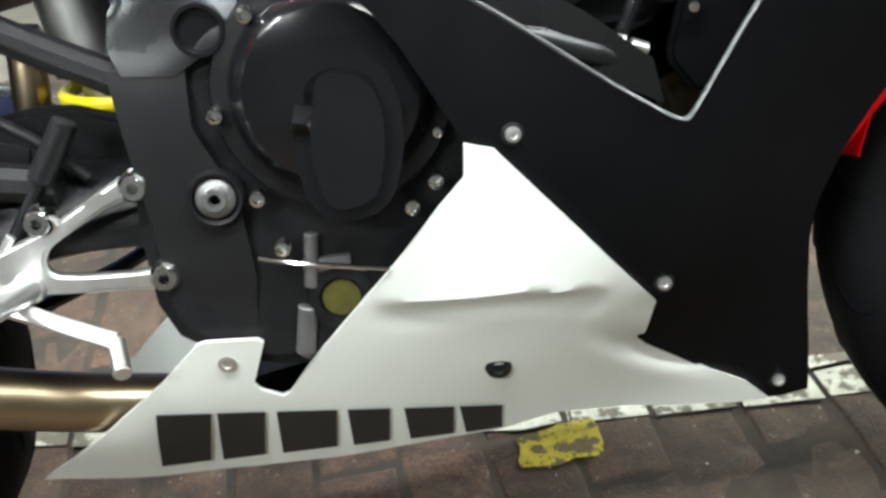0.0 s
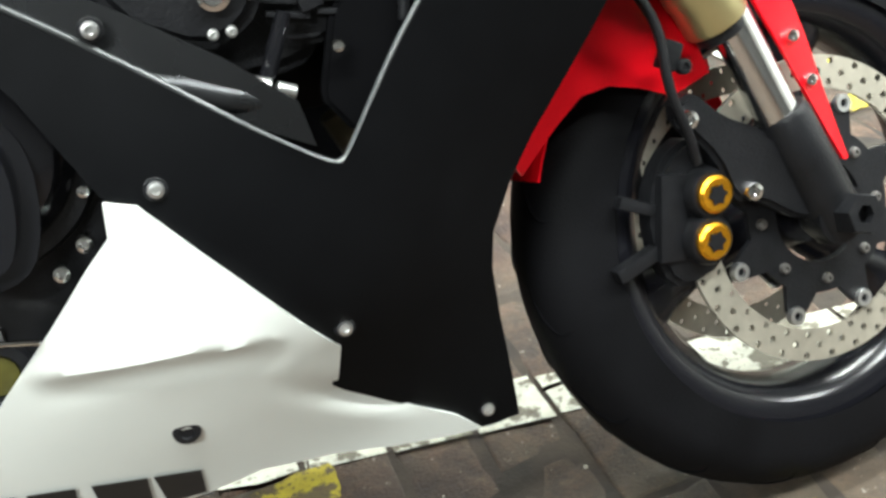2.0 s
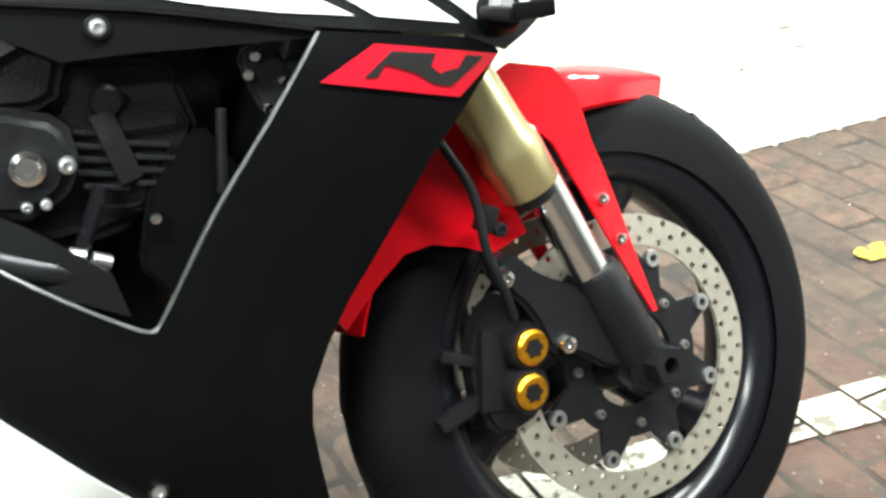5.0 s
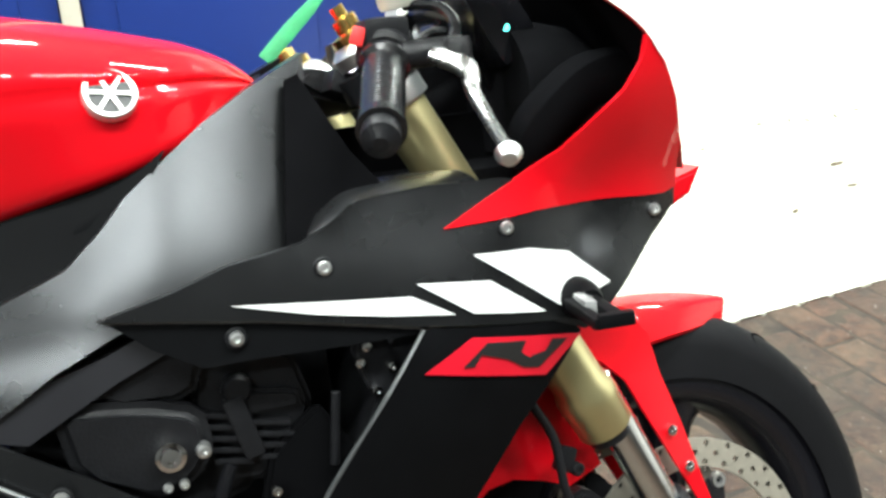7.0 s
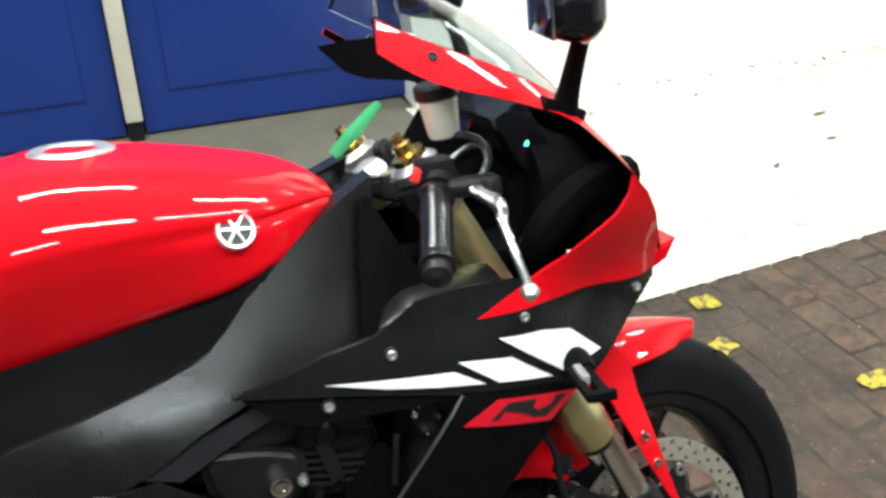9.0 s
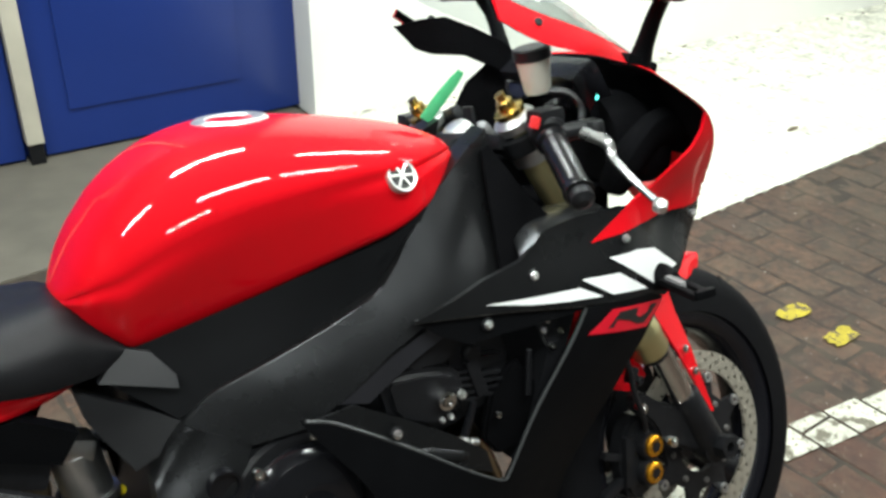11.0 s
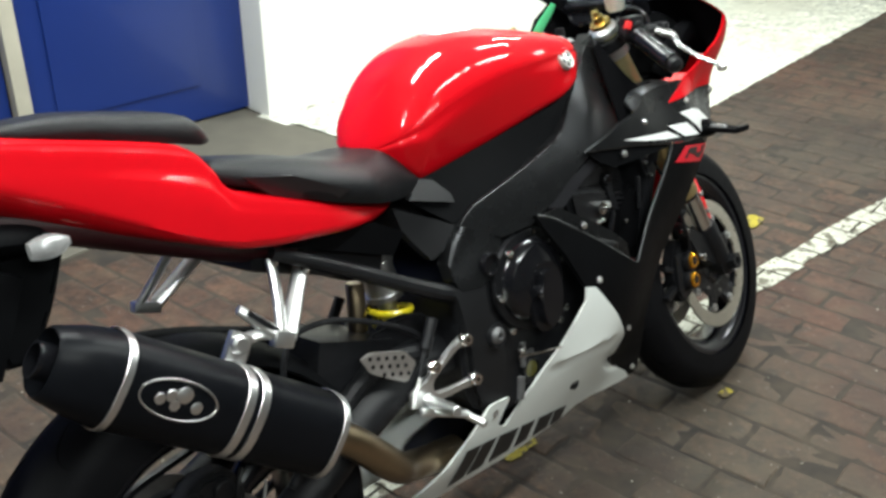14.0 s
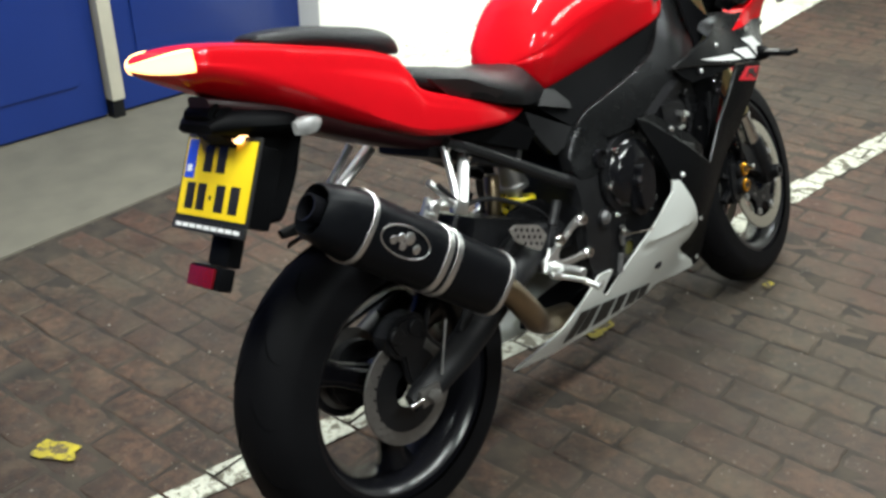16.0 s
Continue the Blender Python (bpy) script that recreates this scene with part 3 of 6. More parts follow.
# x, low edge z, top z, half-widths at the low edge, at the knee recess and at the shoulder
TANK = [(.474, .828, .838, .030, .038, .032), (.482, .821, .853, .050, .064, .058), (.497, .809, .878, .073, .091, .086), (.515, .793, .904, .081, .104, .103), (.534, .776, .926, .082, .112, .112), (.552, .774, .944, .082, .118, .120), (.585, .780, .966, .088, .127, .132), (.63, .790, .985, .098, .136, .144),
        (.69, .804, .994, .112, .145, .155), (.75, .818, .990, .124, .150, .158), (.81, .832, .979, .135, .152, .154), (.86, .843, .967, .142, .148, .146), (.905, .855, .955, .134, .138, .134), (.945, .868, .943, .110, .114, .110), (.98, .882, .926, .080, .084, .078), (1.002, .890, .908, .054, .058, .050)]


def tank_rings():
    """Sections of the tank: flat recessed flanks, a shoulder above them and a flattened top."""
    a = ease([Vector(r[:3]) for r in TANK], 6)
    b = ease([Vector(r[3:]) for r in TANK], 6)
    rings = []
    for p, w in zip(a, b):
        h = p.z - p.y
        half = [(w.x - .010, -.008), (w.x, 0), (w.x + (w.y - w.x) * .40, .16), (w.x + (w.y - w.x) * .80, .33), (w.y + (w.z - w.y) * .2, .44), (w.z - .003, .53), (w.z, .60), (w.z * .965, .69), (w.z * .88, .80), (w.z * .74, .89), (w.z * .52, .955), (w.z * .25, .992), (0, 1)]
        ring = [Vector((p.x, -q.x, q.z)) for q in ease([Vector((x, 0, p.y + h * k if k >= 0 else p.y + k)) for x, k in half], 2)]
        rings.append(ring + [Vector((v.x, -v.y, v.z)) for v in reversed(ring) if abs(v.y) > 1e-5])
    return rings


tank = part("fuel_tank", loft(tank_rings()), M_RED, bike, "gloss red fuel tank", sharp=0.9)
part("rider_seat", sections([(.135, .882, .905, .07), (.16, .868, .906, .092), (.22, .842, .892, .118), (.30, .803, .872, .140), (.38, .776, .848, .140), (.43, .762, .843, .122), (.465, .756, .841, .106), (.490, .754, .826, .096), (.510, .757, .806, .088), (.526, .762, .786, .080), (.534, .768, .776, .070)], [(.95, 0), (1, .25), (.95, .6), (.7, .9), (.35, .98), (0, .97)]), M_SEAT, bike, "black vinyl rider seat", sharp=0.9)
part("pillion_seat", sections([(-.128, 1.012, 1.020, .028), (-.108, 1.002, 1.0245, .050), (-.03, .985, 1.020, .076), (.05, .960, 1.003, .084), (.10, .945, .991, .080), (.145, .931, .974, .068), (.168, .930, .948, .05)], [(.95, 0), (1, .3), (.92, .7), (.6, .95), (0, 1)]), M_SEAT, bike, "black vinyl pillion pad", sharp=0.9)
# x, low z, high z, half-width, width of the underside, height of the side crease
TAIL = [(-.340, 1.012, 1.028, .006, .5, .4), (-.322, 1.000, 1.033, .036, .42, .42), (-.295, .985, 1.036, .060, .38, .42), (-.245, .958, 1.036, .082, .38, .42), (-.16, .914, 1.021, .101, .44, .36), (-.06, .866, .996, .115, .62, .24), (.02, .830, .975, .123, .80, .14), (.08, .803, .956, .127, .88, .10), (.108, .790, .941, .128, .90, .10),
        (.128, .782, .910, .129, .91, .12), (.146, .776, .874, .130, .92, .14), (.20, .764, .848, .134, .92, .16), (.27, .754, .818, .135, .92, .2), (.34, .744, .790, .126, .92, .25), (.40, .738, .768, .104, .92, .3), (.445, .738, .753, .080, .92, .35), (.470, .741, .747, .064, .92, .4)]


def tail_rings():
    """Sections of the tail: flat flanks with a crease low on the side, and a top with a crisp edge."""
    a = ease([Vector(r[:3]) for r in TAIL], 5)
    b = ease([Vector(r[3:]) for r in TAIL], 5)
    rings = []
    for p, w in zip(a, b):
        h = p.z - p.y
        g = max(0, min(1, (p.x + .05) / .14, (.150 - p.x) / .03))      # the flank steps in under the hump
        half = [(w.y * .8, 0), (w.y, .02), (w.y + (1 - w.y) * .62, w.z * .46), (w.y + (1 - w.y) * .93, w.z * .92), (1.0, w.z * 1.3), (.99, .58), (.98 - .045 * g, .66), (.966 - .06 * g, .80), (.952 - .06 * g, .862), (.946 - .06 * g, .872), (.900 - .05 * g, .925), (.890 - .05 * g, .932), (.66, .965), (.3, .99), (0, 1)]
        ring = [Vector((p.x, -q.x * w.x, p.y + q.z * h)) for q in ease([Vector((x, 0, k)) for x, k in half], 2)]
        rings.append(ring + [Vector((v.x, -v.y, v.z)) for v in reversed(ring) if abs(v.y) > 1e-5])
    return rings


part("tail_cowl", loft(tail_rings()), M_RED, bike, "gloss red tail cowl", sharp=0.8)


# wheels
def wheel(name, centre, r, half, rim_r, at, label, turn):
    c = Vector(centre)
    w, h = half, r - rim_r
    spokes = []
    rim = lathe([(rim_r - .012, -w * .80), (rim_r + .004, -w * .78), (rim_r + .004, -w * .70), (rim_r - .010, -w * .66), (rim_r - .024, -w * .5), (rim_r - .028, 0), (rim_r - .024, w * .5), (rim_r - .010, w * .66), (rim_r + .004, w * .70), (rim_r + .004, w * .78), (rim_r - .012, w * .80),
                 (rim_r - .022, w * .72), (rim_r - .036, w * .45), (rim_r - .040, 0), (rim_r - .036, -w * .45), (rim_r - .022, -w * .72)], c, (0, 1, 0), 72, True)
    hub = lathe([(0, -.05), (.034, -.05), (.04, -.03), (.045, 0), (.04, .03), (.034, .05), (0, .05)], c, (0, 1, 0), 28)
    for k in range(3):
        a = 2 * math.pi * k / 3 + turn
        d, s = Vector((math.cos(a), 0, math.sin(a))), Vector((-math.sin(a), 0, math.cos(a)))
        rings = []
        for u, wide, deep in ((.03, .030, .032), (.07, .027, .028), (rim_r * .55, .025, .024), (rim_r - .06, .032, .028), (rim_r - .026, .052, .036)):
            rings.append([c + d * u + s * wide * math.cos(q) + Vector((0, 1, 0)) * deep * math.sin(q) for q in (2 * math.pi * m / 12 for m in range(12))])
        spokes.append(loft(rings))
    ob = part(name, rim, M_RIM, bike, label, at)
    part("hub", hub, M_RIM, ob, "", at)
    for sp in spokes:
        part("spoke", sp, M_RIM, ob, "", at)
    prof = []
    for k in range(25):
        q = -1 + k / 12
        a = abs(q)
        rr = rim_r + h * (1 - max(0, a - .05) ** 2.3) ** .62 if a < 1 else rim_r
        prof.append((max(rim_r - .002, rr), w * q * (1 if a < .8 else 1 - (a - .8) * .5)))
    tyre = lathe(prof, c, (0, 1, 0), 96)
    t = part("tyre", tyre, M_RUBBER, ob, "worn black sports tyre", at)
    crown = lambda q: (rim_r + h * (1 - max(0, abs(q) - .05) ** 2.3) ** .62)
    for k in range(16):
        for sgn in (-1, 1):
            pts = []
            for m in range(6):
                q = sgn * (.12 + .115 * m)
                a = 2 * math.pi * (k + (.5 if sgn > 0 else 0)) / 16 + .10 * m - .012 * m * m
                rr = crown(q) - .0006
                pts.append(c + Vector((rr * math.cos(a), w * q, rr * math.sin(a))))
            part("tread_groove", tube(pts, [.0006, .0018, .0022, .0020, .0014, .0006], 6, 2), M_INNER, t, "", at)
    return ob


front_wheel = wheel("front_wheel", FRONT, .300, .062, .221, WHEEL, "black three-spoke front wheel", radians(77))
rear_wheel = wheel("rear_wheel", REAR, .315, .096, .224, None, "black three-spoke rear wheel", 0.5)


# the rolled-in top edge of the upper cowl
def cowl_lip(side):
    line = ease([(1.005, 0, .768), (1.026, 0, .784), (1.052, 0, .7975), (1.105, 0, .800), (1.160, 0, .797)], 5)
    rings = []
    for i, p in enumerate(line):
        y = float(SIDE(p.x, p.z)[0])
        w = .056 * min(1, i / 8 + .15)
        rings.append([Vector((p.x, side * (y - a * w), p.z + h - d)) for d, steps in ((0, ((0, 0), (.15, .003), (.45, .006), (.75, .007), (1, .0075))), (.003, ((1, .0075), (.75, .007), (.45, .006), (.15, .003), (0, 0)))) for a, h in steps])
    return loft(rings)


for side in (-1, 1):
    part("cowl_lip", cowl_lip(side), M_GRAPH, bike, "rolled graphite edge of the upper cowl", sharp=1.2)


# forks and front brake, built straight ahead and then steered
def fork_at(z, y):
    return Vector((FRONT.x - math.tan(RAKE) * (z - FRONT.z), y, z))


for y in (-.105, .105):
    part("fork_tube", rod(fork_at(.40, y), fork_at(.56, y), .0205, seg=20), M_CHROME, bike, "chromed lower fork tube", Matrix.Translation((-.004, 0, 0)) @ STEER)
    part("fork_leg", merge(lathe([(0, 0), (.0285, 0), (.0305, .003), (.0305, .030), (.0325, .036), (.032, .050), (.0285, .060), (.027, .18), (.0255, .20), (.0255, .435), (.024, .44), (0, .44)], fork_at(.520, y), HEAD, 28)), M_GOLDFORK, bike, "champagne gold fork leg", FORK)
    part("dust_seal", lathe([(.0215, -.010), (.0245, -.008), (.0245, .002), (.0215, .004)], fork_at(.518, y), HEAD, 24), M_CAST, bike, "", FORK)
    part("fork_bottom", merge(lathe([(0, -.02), (.026, -.02), (.028, .0), (.027, .07), (.0255, .118), (.022, .124), (0, .124)], fork_at(.300, y), HEAD, 24), lathe([(0, -.020), (.026, -.020), (.029, -.012), (.029, .016), (0, .016)], fork_at(.300, y), (0, -1 if y < 0 else 1, 0), 24)), M_CAST, bike, "black cast fork bottom", STEER)
    part("fork_cap", merge(lathe([(0, 0), (.022, 0), (.022, .008), (.012, .010), (.012, .022), (.007, .024), (.007, .034), (0, .034)], fork_at(.950, y), HEAD, 18)), M_BRASS, bike, "brass fork adjuster", FORK)
    if y < 0:
        part("bar_clamp", lathe([(.027, 0), (.032, .002), (.032, .022), (.027, .024)], fork_at(.882, y), HEAD, 22), M_ALU, bike, "aluminium clip-on clamp", FORK)
    part("fork_collar", lathe([(.012, 0), (.030, .002), (.031, .014), (.022, .022), (.012, .024)], fork_at(.930, y), HEAD, 22), M_ALU, bike, "", FORK)
axle = part("front_axle", merge(lathe([(.009, .006), (.0095, .012), (.020, .012), (.0215, .008), (.0215, -.016)], FRONT + Vector((0, -.125, 0)), (0, -1, 0), 6), rod(FRONT + Vector((0, -.118, 0)), FRONT + Vector((0, .118, 0)), .010)), M_CAST, bike, "black hollow front axle", WHEEL)


def drilled_disc(c, r0, r1, half, rings, per, hole, y, at, name, parent, label, steel=M_STEEL):
    """A brake disc: an annulus of cells, every one with a round hole through it."""
    bm = bmesh.new()

    def place(r, a, s):
        return bm.verts.new(Vector(c) + Vector((r * math.cos(a), y + s * half, r * math.sin(a))))
    cell = 2 * math.pi / per
    dr = (r1 - r0) / rings
    for i in range(rings):
        for k in range(per):
            ra, rb = r0 + i * dr, r0 + (i + 1) * dr
            a0 = k * cell
            rm, am = (ra + rb) / 2, a0 + cell / 2
            edge = [(ra, a0), (ra, am), (ra, a0 + cell), (rm, a0 + cell), (rb, a0 + cell), (rb, am), (rb, a0), (rm, a0)]
            holed = (k + i) % 2 == 0
            for s in (-1, 1):
                o = [place(r, a, s) for r, a in edge]
                if s < 0:
                    first = o
                elif i == rings - 1:
                    for m in (4, 5):
                        bm.faces.new((first[m], first[m + 1], o[m + 1], o[m]))
                if not holed:
                    bm.faces.new(o)
                    continue
                h = []
                for m in range(8):
                    q = 2 * math.pi * m / 8 - 3 * math.pi / 4
                    h.append(place(rm + hole * math.sin(q), am + hole * math.cos(q) / rm, s))
                for m in range(8):
                    bm.faces.new((o[m], o[(m + 1) % 8], h[(m + 1) % 8], h[m]))
    bmesh.ops.remove_doubles(bm, verts=bm.verts[:], dist=1e-5)
    return part(name, bm, steel, parent, label, at)


for y in (-.068, .068):
    disc = drilled_disc(FRONT, .122, .154, .0025, 3, 60, .0037, y, WHEEL, "brake_disc", front_wheel, "drilled steel front brake disc")
    star = []
    for k in range(96):
        a = 2 * math.pi * k / 96
        rr = .084 + .030 * max(0, math.cos(8 * (a - .36))) ** .8
        star.append((a, rr))
    bm = bmesh.new()
    rings = [[bm.verts.new(FRONT + Vector((r * math.cos(a), y + h, r * math.sin(a)))) for a, r in edge] for edge, h in ((star, -.003), (star, .003), ([(a, .052) for a, r in star], .004), ([(a, .052) for a, r in star], -.004))]
    for p, q in zip(rings, rings[1:] + rings[:1]):
        for m in range(96):
            bm.faces.new((p[m], p[(m + 1) % 96], q[(m + 1) % 96], q[m]))
    part("disc_carrier", bm, M_CAST, front_wheel, "black star-shaped disc carrier", WHEEL)
    for k in range(8):
        a = 2 * math.pi * k / 8 + .36 + math.pi / 8
        p = FRONT + Vector((.070 * math.cos(a), y + math.copysign(.004, y), .070 * math.sin(a)))
        part("carrier_bolt", bolt(p, .0055, (0, y, 0), .8), M_STEELDARK, front_wheel, "", WHEEL)
    for k in range(8):
        a = 2 * math.pi * k / 8 + .36
        p = FRONT + Vector((.109 * math.cos(a), y + math.copysign(.003, y), .109 * math.sin(a)))
        part("disc_bobbin", lathe([(.004, .001), (.0045, .004), (.0088, .004), (.0095, .001), (.0095, -.003)], p, (0, y, 0), 16), M_ALU, front_wheel, "", WHEEL)
for sgn in (-1, 1):
    cx, cz = 1.248, .332
    cal = part("brake_caliper", merge(slab(soften([(cx - .045, cz - .05), (cx - .02, cz - .075), (cx + .025, cz - .062), (cx + .036, cz - .03), (cx + .032, cz + .045), (cx + .005, cz + .075), (cx - .03, cz + .06), (cx - .05, cz + .015)], .25), sgn * .055, sgn * .088, .006),
                                      *[lathe([(0, .022), (.022, .022), (.0245, .018), (.026, 0), (.026, -.01)], (gx, sgn * .084, gz), (0, sgn, 0), 22) for gx, gz in ((1.256, .351), (1.249, .307))],
                                      block((cx - .028, sgn * .082, cz + .002), (.03, .022, .085), .006, (0, 8, 0))), M_CAST, bike, "black cast front brake caliper", STEER)
    part("caliper_fin", merge(block((cx - .066, sgn * .078, cz - .035), (.05, .016, .014), .004, (0, -18, 0)), block((cx - .060, sgn * .078, cz + .02), (.04, .014, .012), .004, (0, 25, 0))), M_CAST, cal, "", STEER)
    for gx, gz in ((1.256, .351), (1.249, .307)):
        part("caliper_cap", lathe([(0, .003), (.0075, .003), (.009, .006), (.015, .0065), (.018, .004), (.0185, -.004)], (gx, sgn * .106, gz), (0, sgn, 0), 24), M_GOLD, cal, "orange gold anodised caliper cap", STEER)
        star = [(gx + (.0070 if k % 2 else .0108) * math.cos(k * math.pi / 6), gz + (.0070 if k % 2 else .0108) * math.sin(k * math.pi / 6)) for k in range(12)]
        part("cap_socket", slab(star, sgn * .1120, sgn * .1132, 0), M_CAST, cal, "", STEER)
    part("caliper_bracket", slab(soften([(1.225, .445), (1.245, .450), (1.275, .42), (1.315, .40), (1.36, .36), (1.375, .31), (1.35, .30), (1.30, .335), (1.275, .34), (1.26, .385), (1.225, .425)], .2), sgn * .086, sgn * .112, .005), M_CAST, bike, "black fork lug that holds the caliper", STEER)
    for bx, bz in ((1.292, .346), (1.232, .427)):
        part("caliper_bolt", bolt((bx, sgn * .114, bz), .0095, (0, sgn, 0), .7), M_CHROME, cal, "chromed socket bolt", STEER)
part("brake_hose", tube([(1.16, -.10, .63), (1.185, -.115, .565), (1.207, -.122, .515), (1.212, -.124, .46), (1.228, -.120, .415), (1.238, -.112, .385)], .0047, 10, 5), M_CAST, bike, "black front brake hose", STEER)
part("hose_clamp", merge(block((1.222, -.112, .487), (.02, .012, .026), .004, (0, 25, 0)), bolt((1.232, -.120, .475), .007)), M_CAST, bike, "", STEER)


# front mudguard
GUARD = WHEEL


def guard():
    rings = []
    for k in range(27):
        u = k / 26
        a = radians(63 + 99 * u)
        rings_half, d = [], Vector((math.cos(a), 0, math.sin(a)))
        w = .012 + .058 * math.sin(min(1, u * 3.4) * math.pi / 2) - .006 * max(0, u - .8) * 5
        drop = .050 * (0.25 + 0.75 * math.sin(math.pi * min(1, .15 + u)))
        ring = []
        for s in (0, .004):
            row = [FRONT + d * (.320 + .009 * max(0, 1 - u * 5) ** 2 - s - drop * abs(q) ** 3.5) + Vector((0, q * (w - s), 0)) for q in (-1, -.93, -.8, -.6, -.3, 0, .3, .6, .8, .93, 1)]
            ring += row if s == 0 else list(reversed(row))
        rings.append(ring)
    return loft(rings)


mud = part("front_mudguard", guard(), M_RED, bike, "gloss red front mudguard", GUARD)
for sgn in (-1, 1):
    stay = Skin([(1.28, .61, .066), (1.35, .60, .062), (1.40, .36, .096), (1.37, .47, .092), (1.30, .57, .078)])
    part("mudguard_stay", panel([(1.25, .605), (1.30, .625), (1.350, .615), (1.373, .580), (1.374, .537), (1.387, .480), (1.400, .426), (1.423, .346), (1.416, .346), (1.392, .392), (1.364, .447), (1.338, .506), (1.325, .540), (1.300, .566), (1.27, .585)], stay, .015, .005, sgn), M_RED, mud, "", STEER)
    flap = Skin([(1.09, .41, .070), (1.20, .50, .074), (1.27, .60, .066), (1.28, .46, .086)])
    part("mudguard_flap", panel([(1.077, .417), (1.084, .405), (1.122, .440), (1.152, .463), (1.18, .467), (1.21, .459), (1.24, .446), (1.280, .460), (1.265, .51), (1.262, .55), (1.29, .60), (1.255, .615), (1.195, .555), (1.147, .492), (1.106, .450)], flap, .015, .005, sgn), M_RED, mud, "", STEER)
    for bx, bz in ((1.367, .477), (1.384, .432)):
        part("mudguard_bolt", bolt((bx, sgn * .095, bz), .0068, (0, sgn, 0), .7), M_CHROME, mud, "", STEER)


# upper cowl and screen: arcs from the right edge over the middle to the left edge
COWL_Y = .03
EDGE = ease([(1.060, .145, 1.064), (1.116, .158, 1.026), (1.20, .172, .995), (1.263, .187, .968), (1.290, .217, .938), (1.309, .2385, .908), (1.336, .216, .872), (1.366, .168, .832), (1.396, .119, .772)], 4)
CROWN = ease([(1.085, 0, 1.150), (1.14, 0, 1.128), (1.22, 0, 1.074), (1.28, 0, 1.012), (1.308, 0, .968), (1.336, 0, .930), (1.371, 0, .880), (1.396, 0, .835), (1.406, 0, .770)], 4)


def cowl(us, vs, thick, out=0.0):
    bm = bmesh.new()
    sheets = []
    for off in (out, out - thick):
        grid = []
        for u in us:
            e, c = EDGE[u], CROWN[u]
            row = []
            for v in vs:
                k = 1 - abs(v) ** 2.2
                p = Vector((e.x + (c.x - e.x) * k, v * (e.y + off), e.z + (c.z - e.z) * k))
                p += Vector((off * .9, 0, off * .5)) * k
                row.append(bm.verts.new(p + Vector((0, COWL_Y * min(1, max(0, (p.z - .80) / .15)), 0))))
            grid.append(row)
        sheets.append(grid)
    a, b = sheets
    n, m = len(us), len(vs)
    for g in sheets:
        for i in range(n - 1):
            for j in range(m - 1):
                bm.faces.new((g[i][j], g[i][j + 1], g[i + 1][j + 1], g[i + 1][j]))
    for i in range(n - 1):
        for j in (0, m - 1):
            bm.faces.new((a[i][j], a[i + 1][j], b[i + 1][j], b[i][j]))
    for j in range(m - 1):
        for i in (0, n - 1):
            bm.faces.new((a[i][j], a[i][j + 1], b[i][j + 1], b[i][j]))
    return bm


NU = len(EDGE)
SPLIT = 15
part("upper_cowl", cowl(range(SPLIT, NU), [q / 12 for q in range(-12, 13)], .004), M_RED, bike, "gloss red nose cowl")
part("cowl_lining", cowl(range(SPLIT, NU - 3), [q / 12 for q in range(-12, 13)], .003, -.006), M_INNER, bike, "matte black cowl lining")
for sgn in (-1, 1):
    part("screen_rail", cowl(range(0, SPLIT + 1), [sgn * q for q in ((.80, .84, .88, .92, .96, 1.0) if sgn < 0 else (.94, .97, 1.0))], .004), M_RED, bike, "gloss red rail under the screen")
    part("rail_lining", cowl(range(0, SPLIT + 1), [sgn * q for q in ((.78, .84, .88, .92, .96, .995) if sgn < 0 else (.94, .97, .995))], .003, -.006), M_INNER, bike)
    part("screen_bolt", bolt((1.123, COWL_Y + sgn * .140, 1.052), .006, (-.3, sgn, .5)), M_CAST, bike)
screen = part("windscreen", cowl(range(0, SPLIT + 1), [q / 15 for q in range(-12, 13)], .003, .002), M_SCREEN, bike, "clear acrylic windscreen")
screen.visible_shadow = False
SCREEN_V = [q / 15 for q in range(-12, 13)]


def screen_point(u, v):
    e, c, k = EDGE[u], CROWN[u], 1 - abs(v) ** 2.2
    return Vector((e.x + (c.x - e.x) * k, v * e.y + COWL_Y, e.z + (c.z - e.z) * k + .002))


part("screen_edge", tube([screen_point(0, v) for v in SCREEN_V], .0024, 8, 1, False), M_CAST, bike, "dark rolled edge of the screen")
# inner dark panels of the cockpit
for sgn in (-1, 1):
    LIN = Skin([(1.0, .78, .165), (1.2, .78, .150), (1.36, .80, .120), (1.33, .88, .140), (1.2, .97, .145), (1.06, 1.03, .135)])
    if sgn > 0:
        part("inner_panel", panel([(1.02, .79), (1.20, .775), (1.37, .785), (1.36, .86), (1.31, .93), (1.235, .965), (1.19, .94), (1.14, .87)], LIN, .03, .004, sgn, COWL_Y + .02), M_INNER, bike, "matte black inner fairing panel")
    if sgn > 0:
        part("rail_blade", panel([(1.046, 1.052), (1.09, 1.056), (1.133, 1.054), (1.19, 1.028), (1.241, .999), (1.285, .958), (1.30, .925), (1.236, .954), (1.171, .988), (1.11, 1.000), (1.081, 1.013)], Skin([(1.05, 1.05, .150), (1.13, 1.05, .146), (1.3, .93, .168), (1.08, 1.01, .156), (1.17, .99, .162)]), .03, .004, sgn), M_INNER, bike, "matte black inner face of the cowl rail")
    part("air_duct", tube([(1.235 if sgn < 0 else 1.10, sgn * .10, .80), (1.25 if sgn < 0 else 1.20, sgn * .11, .83), (1.30, sgn * .10, .86), (1.36, sgn * .08, .86)], [.030, .036, .040, .044], 14, 4, flat=.7), M_INNER, bike, "black air duct in the nose")
